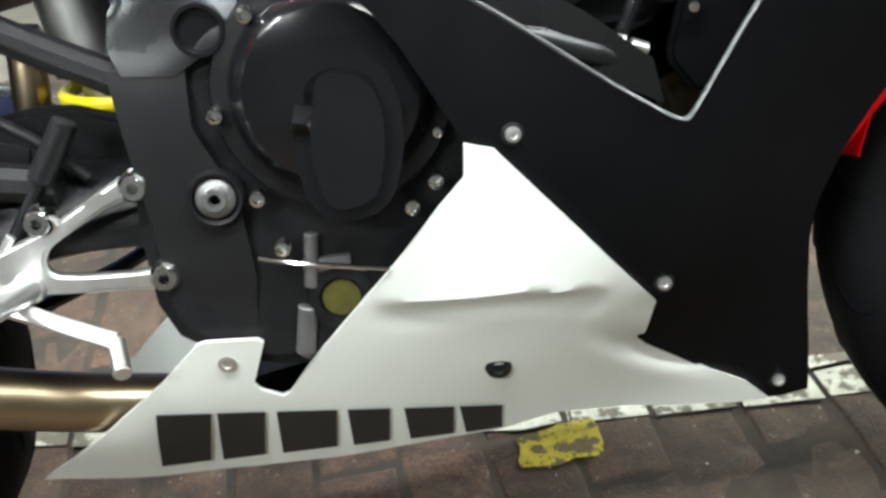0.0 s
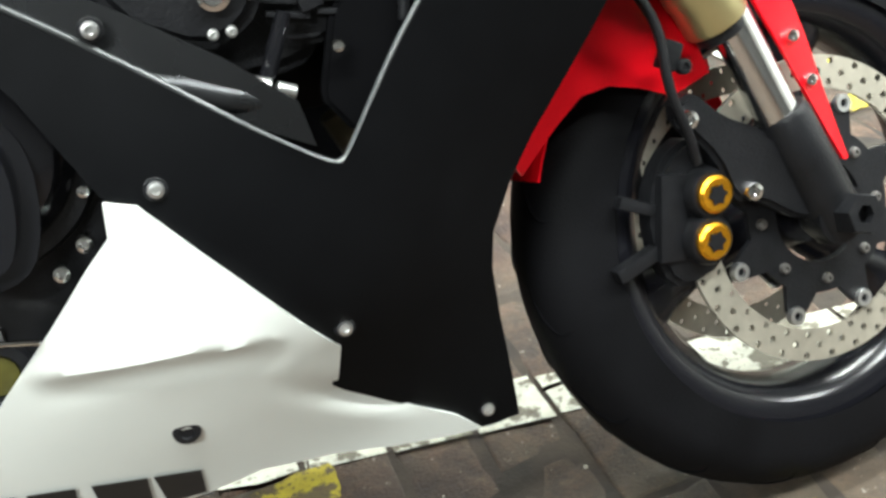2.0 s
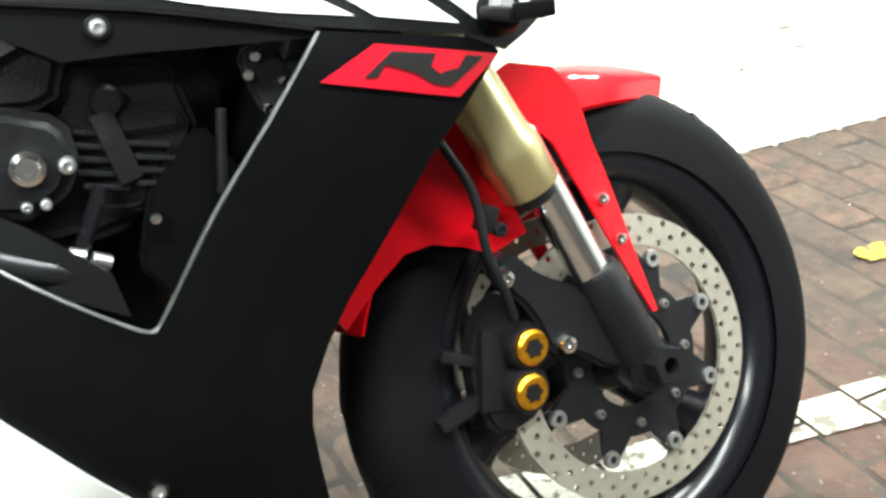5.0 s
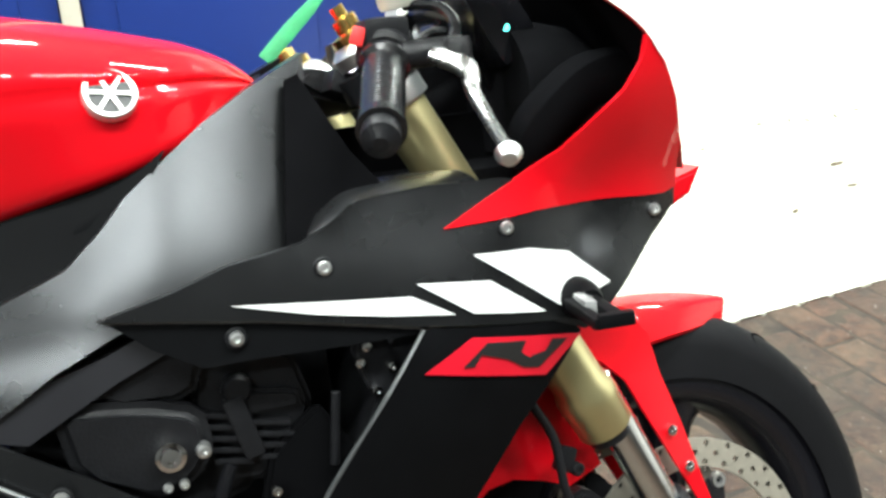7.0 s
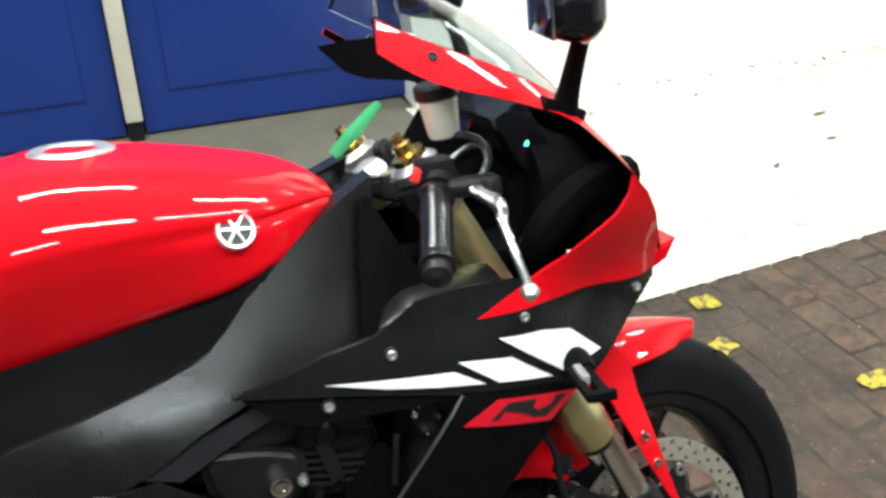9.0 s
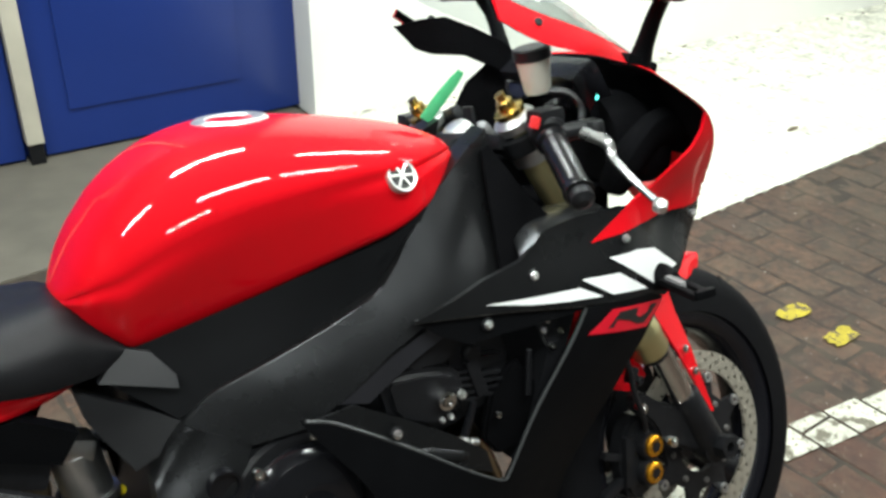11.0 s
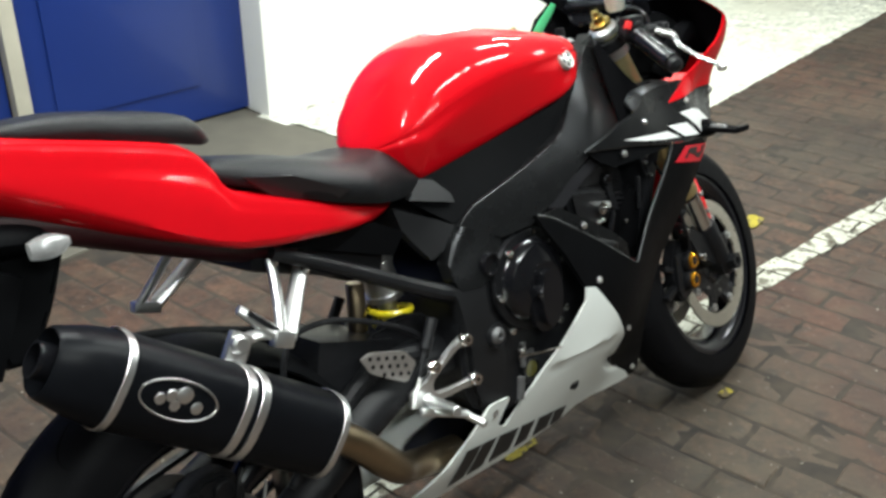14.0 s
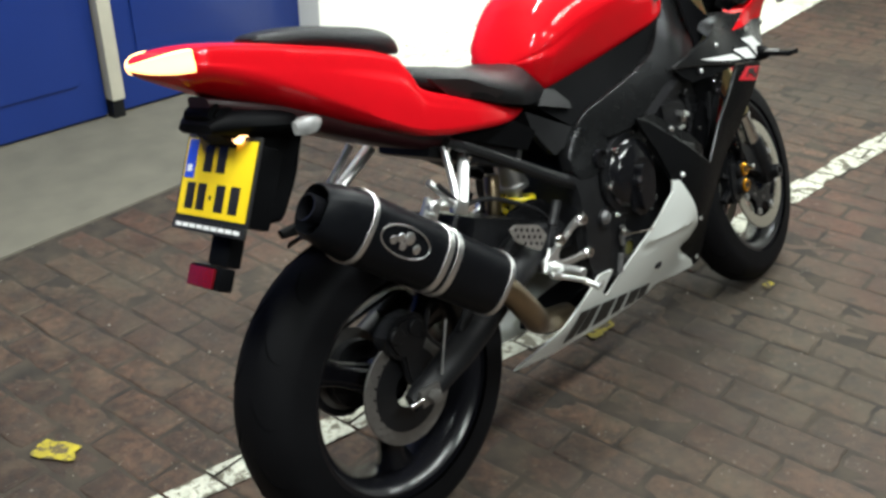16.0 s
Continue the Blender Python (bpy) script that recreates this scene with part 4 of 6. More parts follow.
part("headlight_housing", sections([(1.25, .80, .93, .10), (1.31, .79, .92, .120), (1.355, .785, .88, .095)], [(.8, 0), (1, .3), (.95, .7), (.5, 1), (0, 1)], 3), M_INNER, bike, "black back of the headlights")
part("cockpit_floor", block((1.19, 0.03, .785), (.24, .18, .02), .006), M_INNER, bike, "black shelf over the radiator")
part("inner_baffle", block((1.19, 0.045, .745), (.30, .012, .20), .005), M_INNER, bike, "black baffle behind the fork")
part("nose_lip", slab([(1.385, .745), (1.415, .752), (1.455, .762), (1.440, .735), (1.405, .718)], -.06, .06, .004), M_RED, bike, "red lip below the headlights")
dash = part("instrument_panel", block((1.245, .03, .935), (.05, .19, .085), .014, (0, -28, 0)), M_CLUTCH, bike, "black instrument cluster")
part("tachometer", lathe([(0, .002), (.036, .002), (.040, .006), (.044, .002), (.044, -.004)], (1.223, .075, .953), (-.85, 0, .5), 28), M_CLUTCH, dash, "round dial")
part("speed_display", block((1.227, -.02, .945), (.006, .085, .045), .003, (0, -28, 0)), M_CLUTCH, dash)
part("indicator_led", lathe([(0, .003), (.004, .003), (.005, 0), (.005, -.003)], (1.246, -.062, .926), (-.6, -.7, .4), 12), M_TEAL, dash, "small lit teal warning lamp")
part("cable_loom", tube([(1.15, -.05, .915), (1.175, -.05, .928), (1.20, -.04, .925), (1.225, -.02, .905), (1.25, .0, .87)], .0055, 8, 5), M_GRIP, bike, "black cable loom")
part("reservoir_hose", tube([(1.142, -.080, .955), (1.168, -.100, .950), (1.176, -.118, .930), (1.158, -.135, .908)], .0055, 10, 5), M_GRIP, bike)

# bars, triple clamp and controls
part("triple_clamp", merge(slab(soften([(1.04, .922), (1.06, .937), (1.11, .913), (1.125, .900), (1.115, .887), (1.06, .905)], .2), -.075, .075, .006), lathe([(.026, -.012), (.039, -.012), (.039, .012), (.026, .012)], fork_at(.916, -.105), HEAD, 24, True), lathe([(.026, -.012), (.039, -.012), (.039, .012), (.026, .012)], fork_at(.916, .105), HEAD, 24, True), block((1.092, -.08, .908), (.05, .05, .022), .006, (0, 24, 0)), block((1.092, .08, .908), (.05, .05, .022), .006, (0, 24, 0))), M_CAST, bike, "black upper triple clamp", FORK)
part("stem_nut", lathe([(0, .012), (.012, .012), (.019, .010), (.024, .002), (.026, -.006)], (1.080, 0, .930), HEAD, 20), M_ALU, bike, "aluminium steering stem nut", FORK)
part("ignition_lock", lathe([(0, .016), (.006, .016), (.018, .014), (.021, .004), (.021, -.02)], (1.120, .0, .914), HEAD, 20), M_ALU, bike, "round ignition lock", FORK)
part("ignition_key", merge(block((1.112, .005, .945), (.006, .022, .03), .002), rod((1.120, 0, .92), (1.115, 0, .935), .003)), M_CAST, bike, "black key in the lock", FORK)
key_tag = tagged(new("key_ribbon", link_mesh("key_ribbon", tube([(1.098, .056, .982), (1.084, .058, .969), (1.058, .062, .946), (1.032, .064, .922)], [.005, .008, .0095, .009], 10, 5, flat=.25), M_GREEN)), "green fabric ribbon hanging from the key", "key ribbon")
key_tag.matrix_world = BIKE
for sgn in (-1, 1):
    p_in, p_out = Vector((1.098, sgn * .150, .906)), Vector((1.062, sgn * .248, .856))
    if sgn > 0:
        p_in, p_out = STEER @ STEER @ Vector((1.085, .150, .906)), STEER @ STEER @ Vector((1.05, .275, .853))
    d = (p_out - p_in).normalized()
    bar = part("handlebar", merge(rod(fork_at(.915, sgn * .105), p_in, .011), rod(p_in, p_out, .011)), M_CAST, bike, "black clip-on handlebar")
    n = 14
    prof = [(0, 0), (.019, 0), (.022, .003), (.022, .008)]
    L = (p_out - p_in).length
    for k in range(n):
        prof += [(.0180, .012 + k * (L - .02) / n), (.0184, .014 + k * (L - .02) / n), (.0184, .012 + (k + .7) * (L - .02) / n)]
    part("grip", lathe(prof + [(.020, L - .006), (.020, L - .001), (.016, L), (0, L)], p_in, d, 24), M_GRIP, bar, "ribbed black rubber grip")
    part("bar_end", lathe([(0, .020), (.006, .020), (.010, .017), (.0155, .014), (.0155, 0), (0, 0)], p_out, d, 20), M_CAST, bar)
    sw = part("switch_pod", merge(lathe([(0, 0), (.021, 0), (.025, .004), (.025, .030), (.021, .034), (0, .034)], p_in - d * .040, d, 20), block(p_in - d * .020 + Vector((.0, 0, .018)), (.04, .034, .022), .006)), M_CAST, bar, "black handlebar switch pod")
    if sgn < 0:
        part("stop_switch", block((1.080, -.142, .930), (.012, .010, .016), .003, (0, 20, -20)), M_REDPL, sw, "red engine stop switch")
    lev = part("brake_lever" if sgn < 0 else "clutch_lever", tube([p_in + Vector((.040, sgn * .012, .002)), p_in + Vector((.058, sgn * .040, -.012)), p_in + Vector((.057, sgn * .054, -.032)), p_in + Vector((.052, sgn * .098, -.055)), p_in + Vector((.043, sgn * .148, -.071))], [.009, .0095, .0066, .0056, .0055], 12, 6, flat=.75), M_LEVER, bar, "polished aluminium lever")
    part("lever_ball", lathe([(0, -.0105), (.006, -.0085), (.0105, 0), (.006, .0085), (0, .0105)], p_in + Vector((.041, sgn * .1555, -.0745)), d, 16), M_ALU, lev)
    part("lever_perch", merge(rod(p_in + Vector((.015, 0, .004)), p_in + Vector((.068, sgn * .010, .004)), .012), lathe([(0, .010), (.010, .010), (.012, .006), (.012, -.010), (0, -.012)], p_in + Vector((.060, sgn * .018, .004)), (0, 0, 1), 16)), M_CAST, bar, "black lever perch")
res = part("brake_reservoir", lathe([(0, -.022), (.017, -.022), (.019, -.018), (.023, .022), (.023, .024), (0, .024)], (1.138, -.072, .975), (-.1, 0, 1), 24), M_RESERVOIR, bike, "frosted white brake fluid reservoir")
part("reservoir_cap", lathe([(0, .042), (.024, .042), (.0265, .039), (.0265, .026), (.024, .024), (0, .024)], (1.138, -.072, .975), (-.1, 0, 1), 24), M_CAST, res, "black screw cap")
for sgn in (-1, 1):
    c = COWL_Y
    mir = part("mirror_stalk", merge(block((1.262, c + sgn * .160, .975), (.056, .040, .018), .006, (0, 25, 0)), tube([(1.266, c + sgn * .166, .972), (1.270, c + sgn * .176, 1.000), (1.272, c + sgn * .196, 1.038), (1.268, c + sgn * .226, 1.072)], [.018, .013, .011, .010], 12, 5)), M_BLACK, bike, "black mirror stalk")
    part("mirror_head", sections([(-.040, -.010, .010, .02), (-.028, -.026, .026, .055), (0, -.033, .033, .078), (.02, -.025, .025, .058), (.032, -.010, .010, .02)], [(.6, 0), (.95, .2), (1, .5), (.95, .8), (.6, 1), (0, 1)], 3), M_CLUTCH, mir, "black mirror housing", pose(1.250, c + sgn * .238, 1.095, 0, 0, sgn * 12))
    part("mirror_glass", block((1.216, c + sgn * .231, 1.095), (.003, .125, .050), .001, (0, 0, sgn * 12)), M_MIRROR, mir)
    ind = part("indicator", merge(lathe([(0, .02), (.012, .018), (.017, .008), (.019, -.004), (.019, -.02)], (1.236, sgn * .200, .684), (0, sgn, 0), 20), block((1.232, sgn * .250, .686), (.012, .085, .010), .003, (0, 0, sgn * 8)), block((1.214, sgn * .250, .686), (.010, .080, .010), .003, (0, 0, sgn * 8)), block((1.222, sgn * .290, .688), (.030, .010, .012), .003, (0, 0, sgn * 8))), M_BLACK, bike, "black stub of the front indicator")
    part("indicator_lens", block((1.2225, sgn * .235, .690), (.010, .036, .012), .003, (0, 0, sgn * 8)), M_CLEARLENS, ind, "clear indicator lens")


# decals
def decal(outline, material, name, label, lift=.0028, skin=SIDE, sides=(-1, 1), step=.02):
    for s in sides:
        part(name, panel(outline, skin, step, .0006, s, lift), material, bike, label)


decal([(.9356, .7358), (.9998, .7275), (1.0811, .7165), (1.1151, .6961), (1.0593, .7050), (.9998, .7179)], M_DECAL_W, "white_stripe", "long white stripe on the cowl")
decal([(1.0871, .7255), (1.1514, .7172), (1.2012, .6804), (1.1312, .6939)], M_DECAL_W, "white_stripe", "white slanted block on the cowl")
decal([(1.1406, .7402), (1.1940, .7364), (1.2368, .7247), (1.2749, .6907), (1.2280, .6787), (1.2182, .6810)], M_DECAL_W, "white_stripe", "white slanted block on the cowl")
decal([(1.0813, .6524), (1.1264, .6745), (1.2354, .6522), (1.1950, .6240)], M_DECAL_R, "red_badge", "red slanted badge with black shapes")
decal([(1.1151, .6514), (1.1390, .6676), (1.1761, .6608), (1.1703, .6519), (1.1851, .6394), (1.1729, .6371), (1.1563, .6490), (1.1324, .6586), (1.1248, .6495)], M_DECAL_K, "badge_shape", "plain black shape on the badge", .0042, step=.01)
decal([(1.1729, .6376), (1.1874, .6338), (1.2193, .6522), (1.2032, .6557), (1.1952, .6468), (1.1807, .6461)], M_DECAL_K, "badge_shape", "plain black shape on the badge", .0042, step=.01)
LETTERS = [[(.4752, .2827), (.5199, .2714), (.4974, .2015), (.4529, .2057)], [(.5246, .2703), (.5653, .2618), (.5486, .1997), (.5087, .1994)], [(.5751, .2601), (.6284, .2522), (.6178, .200), (.5658, .1985)],
           [(.6374, .251), (.6751, .2456), (.6677, .1989), (.6337, .1986)], [(.6877, .2437), (.7322, .2365), (.7282, .1963), (.6873, .1971)], [(.7373, .2357), (.7758, .2283), (.7738, .1945), (.7398, .1944)]]
for outline in LETTERS:
    decal(outline, M_DECAL_K, "belly_lettering", "plain dark block of the belly lettering", .0070, step=.012)

# tank emblem and cap
EMBLEM = Vector((.872, -.128, .898))
near_face = min(tank.data.polygons, key=lambda f: (f.center - EMBLEM).length)
EMB = Matrix.Translation(EMBLEM - near_face.normal * ((EMBLEM - near_face.center).dot(near_face.normal) - .003)) @ near_face.normal.to_track_quat("Z", "X").to_matrix().to_4x4()
emb = part("tank_emblem", lathe([(.0172, 0), (.0172, .0025), (.0205, .0032), (.0215, .0016), (.0215, -.006), (0, -.006)], (0, 0, 0), (0, 0, 1), 36), M_SILVER, tank, "silver ring emblem with plain crossed bars", EMB)
part("emblem_disc", lathe([(0, .0008), (.0175, .0008), (.0175, -.004)], (0, 0, 0), (0, 0, 1), 32), M_DECAL_K, emb, "", EMB)
for k in range(3):
    part("emblem_bar", block((0, 0, .002), (.034, .0032, .0022), .0006), M_SILVER, emb, "", EMB @ Matrix.Rotation(radians(60 * k + 20), 4, "Z"))
part("fuel_cap", lathe([(0, .0015), (.028, .0015), (.031, .004), (.043, .0045), (.048, .001), (.049, -.008)], (.724, 0, .9895), (.06, 0, 1), 40), M_ALU, tank, "round aluminium fuel cap")


# engine and what shows round it
eng = part("crankcase", merge(slab(soften([(.50, .36), (.56, .315), (.70, .30), (.86, .33), (.88, .40), (.86, .52), (.80, .60), (.70, .645), (.60, .645), (.53, .58), (.50, .47)], .2), -.150, .150, .015, 3), slab(soften([(.62, .33), (.70, .32), (.79, .34), (.79, .43), (.63, .43)], .2), -.148, -.12, .008)), M_CAST, bike, "black engine crankcase")
CC = Vector((.678, -.150, .543))
part("clutch_cover", lathe([(.080, -.03), (.080, .012), (.076, .024), (.066, .034), (.045, .040), (.02, .042), (0, .042)], CC, (0, -1, 0), 48), M_CLUTCH, eng, "gloss black round clutch cover", sharp=0.5)
part("cover_bulge", slab(soften([(.652, .55), (.664, .578), (.708, .574), (.730, .545), (.726, .49), (.706, .447), (.652, .447), (.642, .50)], .25, 2), -.165, -.206, .014, 4), M_CLUTCH, eng, "gloss black pickup cover")
part("cover_flange", lathe([(.076, -.002), (.092, -.002), (.095, .004), (.092, .012), (.076, .014)], CC, (0, -1, 0), 48), M_CAST, eng)
for k in range(4):
    a = radians(-30 + 35 * k)
    part("cover_bolt", bolt((CC.x + .087 * math.cos(a), -.164, CC.z + .087 * math.sin(a)), .0052, (0, -1, 0), .8), M_ALU if k % 3 else M_CHROME, eng, "socket bolt round the cover")
for bx, bz, by in ((.746, .464, -.176), (.725, .446, -.176), (.618, .427, -.172), (.625, .609, -.172), (.588, .539, -.172), (.606, .469, -.168)):
    part("case_bolt", bolt((bx, by, bz), .0070, (0, -1, 0), .8), M_CHROME, eng, "chromed socket bolt")
part("pump_housing", merge(slab(soften([(.630, .432), (.690, .430), (.722, .420), (.680, .37), (.640, .33), (.612, .312), (.608, .345), (.622, .39)], .15), -.120, -.148, .006), rod((.640, -.155, .43), (.632, -.155, .385), .006), rod((.626, -.152, .368), (.616, -.150, .325), .0085), block((.648, -.150, .402), (.04, .012, .012), .003)), M_PUMP, eng, "bare aluminium water pump housing")
part("oil_window", lathe([(0, .002), (.017, .002), (.019, .008), (.027, .008), (.029, .002), (.029, -.006)], (.655, -.150, .371), (0, -1, 0), 28), M_CAST, eng, "round oil level window")
part("window_glass", lathe([(0, .0045), (.016, .004), (.017, -.002)], (.655, -.150, .371), (0, -1, 0), 20), mat("oil_behind_glass", (.07, .065, .015), .2, 0, .5, .3, 60, 0), eng, "yellowish oil behind glass")
part("clutch_wire", tube([(.60, -.182, .425), (.64, -.195, .418), (.70, -.195, .405)], .0022, 8, 4), M_CHROME, eng)
cyl = part("cylinder_block", merge(slab(soften([(.74, .60), (.80, .54), (.93, .55), (.955, .575), (1.0, .63), (.985, .685), (.90, .80), (.80, .76)], .12), -.140, .150, .012), slab(soften([(.905, .690), (.985, .680), (1.000, .625), (.950, .568), (.915, .570), (.890, .61)], .12), -.152, -.13, .006), slab(soften([(.925, .655), (.985, .645), (.988, .628), (.935, .628)], .15), -.160, -.145, .004)), M_CAST, bike, "black cylinder block")
for k in range(5):
    part("cooling_fin", block((.916 + .002 * k, -.155, .636 - .0105 * k), (.032, .016, .0042), .0012, (0, 12, 0)), M_CAST, cyl)
    if k < 4:
        part("cooling_fin", block((.957 + .002 * k, -.155, .621 - .0105 * k), (.036, .016, .0042), .0012, (0, 12, 0)), M_CAST, cyl)
part("plug_cap", lathe([(0, .010), (.010, .010), (.013, .006), (.013, -.01)], (.935, -.155, .655), (0, -1, 0), 20), M_CAST, cyl)
part("coil_stalk", block((.936, -.160, .622), (.018, .014, .055), .004, (0, -14, 0)), M_CAST, cyl)
part("coolant_rod", tube([(.920, -.176, .598), (.910, -.178, .578), (.899, -.178, .556)], [.0052, .0060, .0060], 10, 4), M_CLUTCH, cyl, "black rod with a bright joint")
part("hose_joint", merge(rod((.888, -.182, .553), (.900, -.182, .549), .0062), rod((.903, -.182, .547), (.916, -.180, .541), .0060)), M_ALU, cyl, "aluminium hose joint")
mount = part("engine_mount", lathe([(0, .004), (.0045, .004), (.0048, .0080), (.0078, .0080), (.0090, .005), (.0122, .004), (.0122, -.02)], (.874, -.188, .620), (0, -1, 0), 24), M_CHROME, bike, "large bright engine mounting bolt")
for bx, bz, br in ((.900, .617, .0065), (.868, .592, .0042), (.881, .592, .0042)):
    part("mount_bolt", bolt((bx, -.182, bz), br, (0, -1, 0), .8), M_STEEL if br > .007 else M_ALU, mount)
part("mount_arm", slab(soften([(.79, .675), (.86, .665), (.905, .650), (.910, .615), (.895, .592), (.86, .578), (.80, .61)], .2), -.150, -.181, .010, 3), M_CAST, bike, "black engine mount casting")
part("mount_web", slab(soften([(.80, .70), (.87, .715), (.915, .695), (.90, .655), (.83, .66)], .2), -.140, -.172, .008), M_CAST, bike)
part("air_intake_cover", panel([(.7208, .6651), (.7729, .6878), (.8371, .7065), (.8894, .7253), (.8994, .7080), (.8440, .6852), (.7727, .6497)], SIDE, .02, .012, -1, -.022), M_SEATSIDE, bike, "black cover behind the fairing arm")
part("inner_arm", panel([(.6888, .6563), (.7487, .6589), (.8125, .6181), (.8415, .5977), (.8696, .5783), (.9147, .5387), (.9213, .5042), (.8806, .5273), (.7983, .5810), (.7186, .6360)], SIDE, .015, .004, -1, -.012), M_GRAPH, bike, "black inner face of the fairing arm")
part("arm_rib", tube([(x, -float(SIDE(x, z)[0]) + .020, z) for x, z in ((.745, .603), (.793, .582), (.836, .564), (.875, .548), (.911, .536))], [.001, .010, .014, .013, .003], 14, 5, flat=.8), M_GRAPH, bike, "pressed rib inside the fairing arm")
rad = part("radiator", block((1.045, 0, .58), (.03, .34, .24), .006, (0, 24, 0)), M_CAST, bike, "black radiator behind the front wheel")
part("radiator_post", rod((1.014, -.175, .640), (1.005, -.175, .577), .0042), M_CAST, rad)
part("radiator_bracket", slab(soften([(1.03, .68), (1.06, .685), (1.075, .65), (1.055, .62), (1.04, .64)], .2), -.165, -.177, .004), M_CAST, rad)
for bx, bz in ((1.044, .675), (1.037, .662), (1.064, .653), (1.048, .635), (.953, .568)):
    part("bracket_bolt", bolt((bx, -.180, bz), .0048, (0, -1, 0), .8), M_CHROME, rad)
part("radiator_shield", slab(soften([(.955, .595), (1.00, .63), (1.03, .58), (1.0, .50), (.955, .50), (.935, .53)], .1), -.150, -.165, .004), M_INNER, rad)
part("belly_pan", slab(soften([(.46, .205), (.95, .185), (.99, .215), (.90, .27), (.62, .27), (.48, .25)], .2), -.062, .062, .02, 3), M_CAST, bike, "black sump between the belly fairings")
part("front_header", tube([(.96, -.06, .50), (1.0, -.06, .38), (.95, -.05, .27), (.80, -.05, .225)], .02, 12, 5), M_PIPE, bike, "tinted exhaust header")

# fairing bolts
for bx, bz, lift, skin in ((.806, .501, .001, SIDE), (.916, .353, .001, SIDE), (1.043, .191, .001, SIDE), (1.013, .752, .002, SIDE), (1.175, .757, .002, SIDE), (.937, .709, -.002, SIDE), (1.347, .741, .002, SIDE), (.791, .612, .001, SIDE)):
    y = float(skin(bx, bz)[0]) + lift
    for s in (-1, 1):
        fb = part("fairing_bolt", bolt((bx, s * y, bz), .0062, (0, s, 0), .7), M_ALU, bike, "bare metal fairing bolt")
        # flat dark ring stands in for the shaded recess round each bolt
        part("recess_ring", lathe([(.006, .0006), (.0080, .0006), (.0086, 0), (.0086, -.003)], (bx, s * y, bz), (0, s, 0), 20), M_CAST, fb, "dark ring in place of the bolt's shaded recess")
part("fairing_tab", panel([(.842, .7375), (.9165, .7272), (.9808, .7159), (1.0845, .6917), (1.086, .684), (1.002, .687), (.957, .689), (.9095, .689), (.872, .711)], SIDE, .02, .004, -1, -.007), M_BLACK, bike, "black flange under the upper cowl")
part("shoulder_panel", panel([(.99, .755), (1.02, .765), (1.075, .795), (1.082, .806), (1.062, .836), (1.045, .875), (1.032, .905), (1.02, .90)], Skin([(1.0, .76, .165), (1.09, .81, .150), (1.06, .90, .105), (1.02, .85, .125), (1.15, .85, .13)]), .012, .006, -1), M_INNER, bike, "black inner shoulder panel")
part("shoulder_bolt", bolt((1.050, -.118, .806), .0055), M_CHROME, bike)
for bx, bz in ((.776, .282), (.549, .326)):
    y = float(SIDE(bx, bz)[0]) + .004
    for s in (-1, 1):
        part("belly_fastener", lathe([(p * (.62 if bx < .6 else .9), q) for p, q in ((0, .001), (.006, .001), (.007, .003), (.0125, .002), (.014, -.003))], (bx, s * y, bz), (0, s, -.15), 24), M_CAST if bx > .6 else M_ALU, bike, "recessed quarter-turn fastener")

# swingarm, shock and rear brake
for s in (-1, 1):
    part("swingarm", merge(tube([(.545, s * .085, .452), (.42, s * .094, .466), (.28, s * .115, .435), (.14, s * .126, .365), (.0, s * .130, .318), (-.035, s * .130, .312)], [.040, .046, .042, .034, .028, .020], 14, 5, flat=.55), tube([(.44, s * .115, .49), (.34, s * .108, .500), (.22, s * .112, .445), (.13, s * .118, .385)], [.016, .018, .015, .010], 10, 5)), M_CAST, bike, "black aluminium swingarm")
    part("axle_plate", merge(block((.0, s * .147, .318), (.050, .010, .034), .004), lathe([(0, .014), (.010, .014), (.014, .012), (.0145, 0)], (.0, s * .156, .318), (0, s, 0), 6)), M_STEELDARK, bike, "dark steel axle adjuster")
    part("adjuster_bolt", rod((-.055, s * .150, .318), (-.02, s * .150, .318), .005), M_CHROME, bike)
part("swingarm_bridge", block((.40, 0, .46), (.10, .21, .07), .02), M_CAST, bike)
part("linkage_guard", slab(soften([(.33, .47), (.36, .545), (.44, .552), (.50, .53), (.52, .46)], .2), -.075, -.060, .006), M_CAST, bike, "black guard before the shock linkage")
part("torque_rod", tube([(.035, -.150, .345), (.055, -.148, .395), (.075, -.145, .440)], .0022, 8, 3), M_ALU, bike, "thin bright rod beside the axle")
part("chain_guard", tube([(.42, .09, .490), (.36, .10, .512), (.22, .10, .568), (.11, .10, .612), (.02, .10, .635), (-.08, .10, .640)], [.022, .022, .022, .020, .018, .010], 10, 5, flat=.5), M_BLACK, bike, "black chain guard")
part("rear_hugger", loft([[REAR + Vector((math.cos(a) * (.338 - d - .03 * abs(q) ** 3), q * (.098 - d), math.sin(a) * (.338 - d - .03 * abs(q) ** 3))) for d, qs in ((0, (-1, -.8, -.4, 0, .4, .8, 1)), (.004, (1, .8, .4, 0, -.4, -.8, -1))) for q in qs] for a in (radians(20 + 7 * k) for k in range(13))]), M_BLACK, bike, "black rear tyre hugger")
part("pivot_bolt", lathe([(.004, .003), (.0052, .008), (.009, .008), (.0105, .006), (.0135, .005), (.016, .002), (.017, -.01)], (.573, -.164, .473), (0, -1, 0), 28), M_PUMP, bike, "dull aluminium swingarm pivot bolt")
part("pivot_recess", lathe([(.018, .005), (.021, .006), (.023, .0), (.023, -.01)], (.573, -.162, .473), (0, -1, 0), 28), M_CAST, bike)
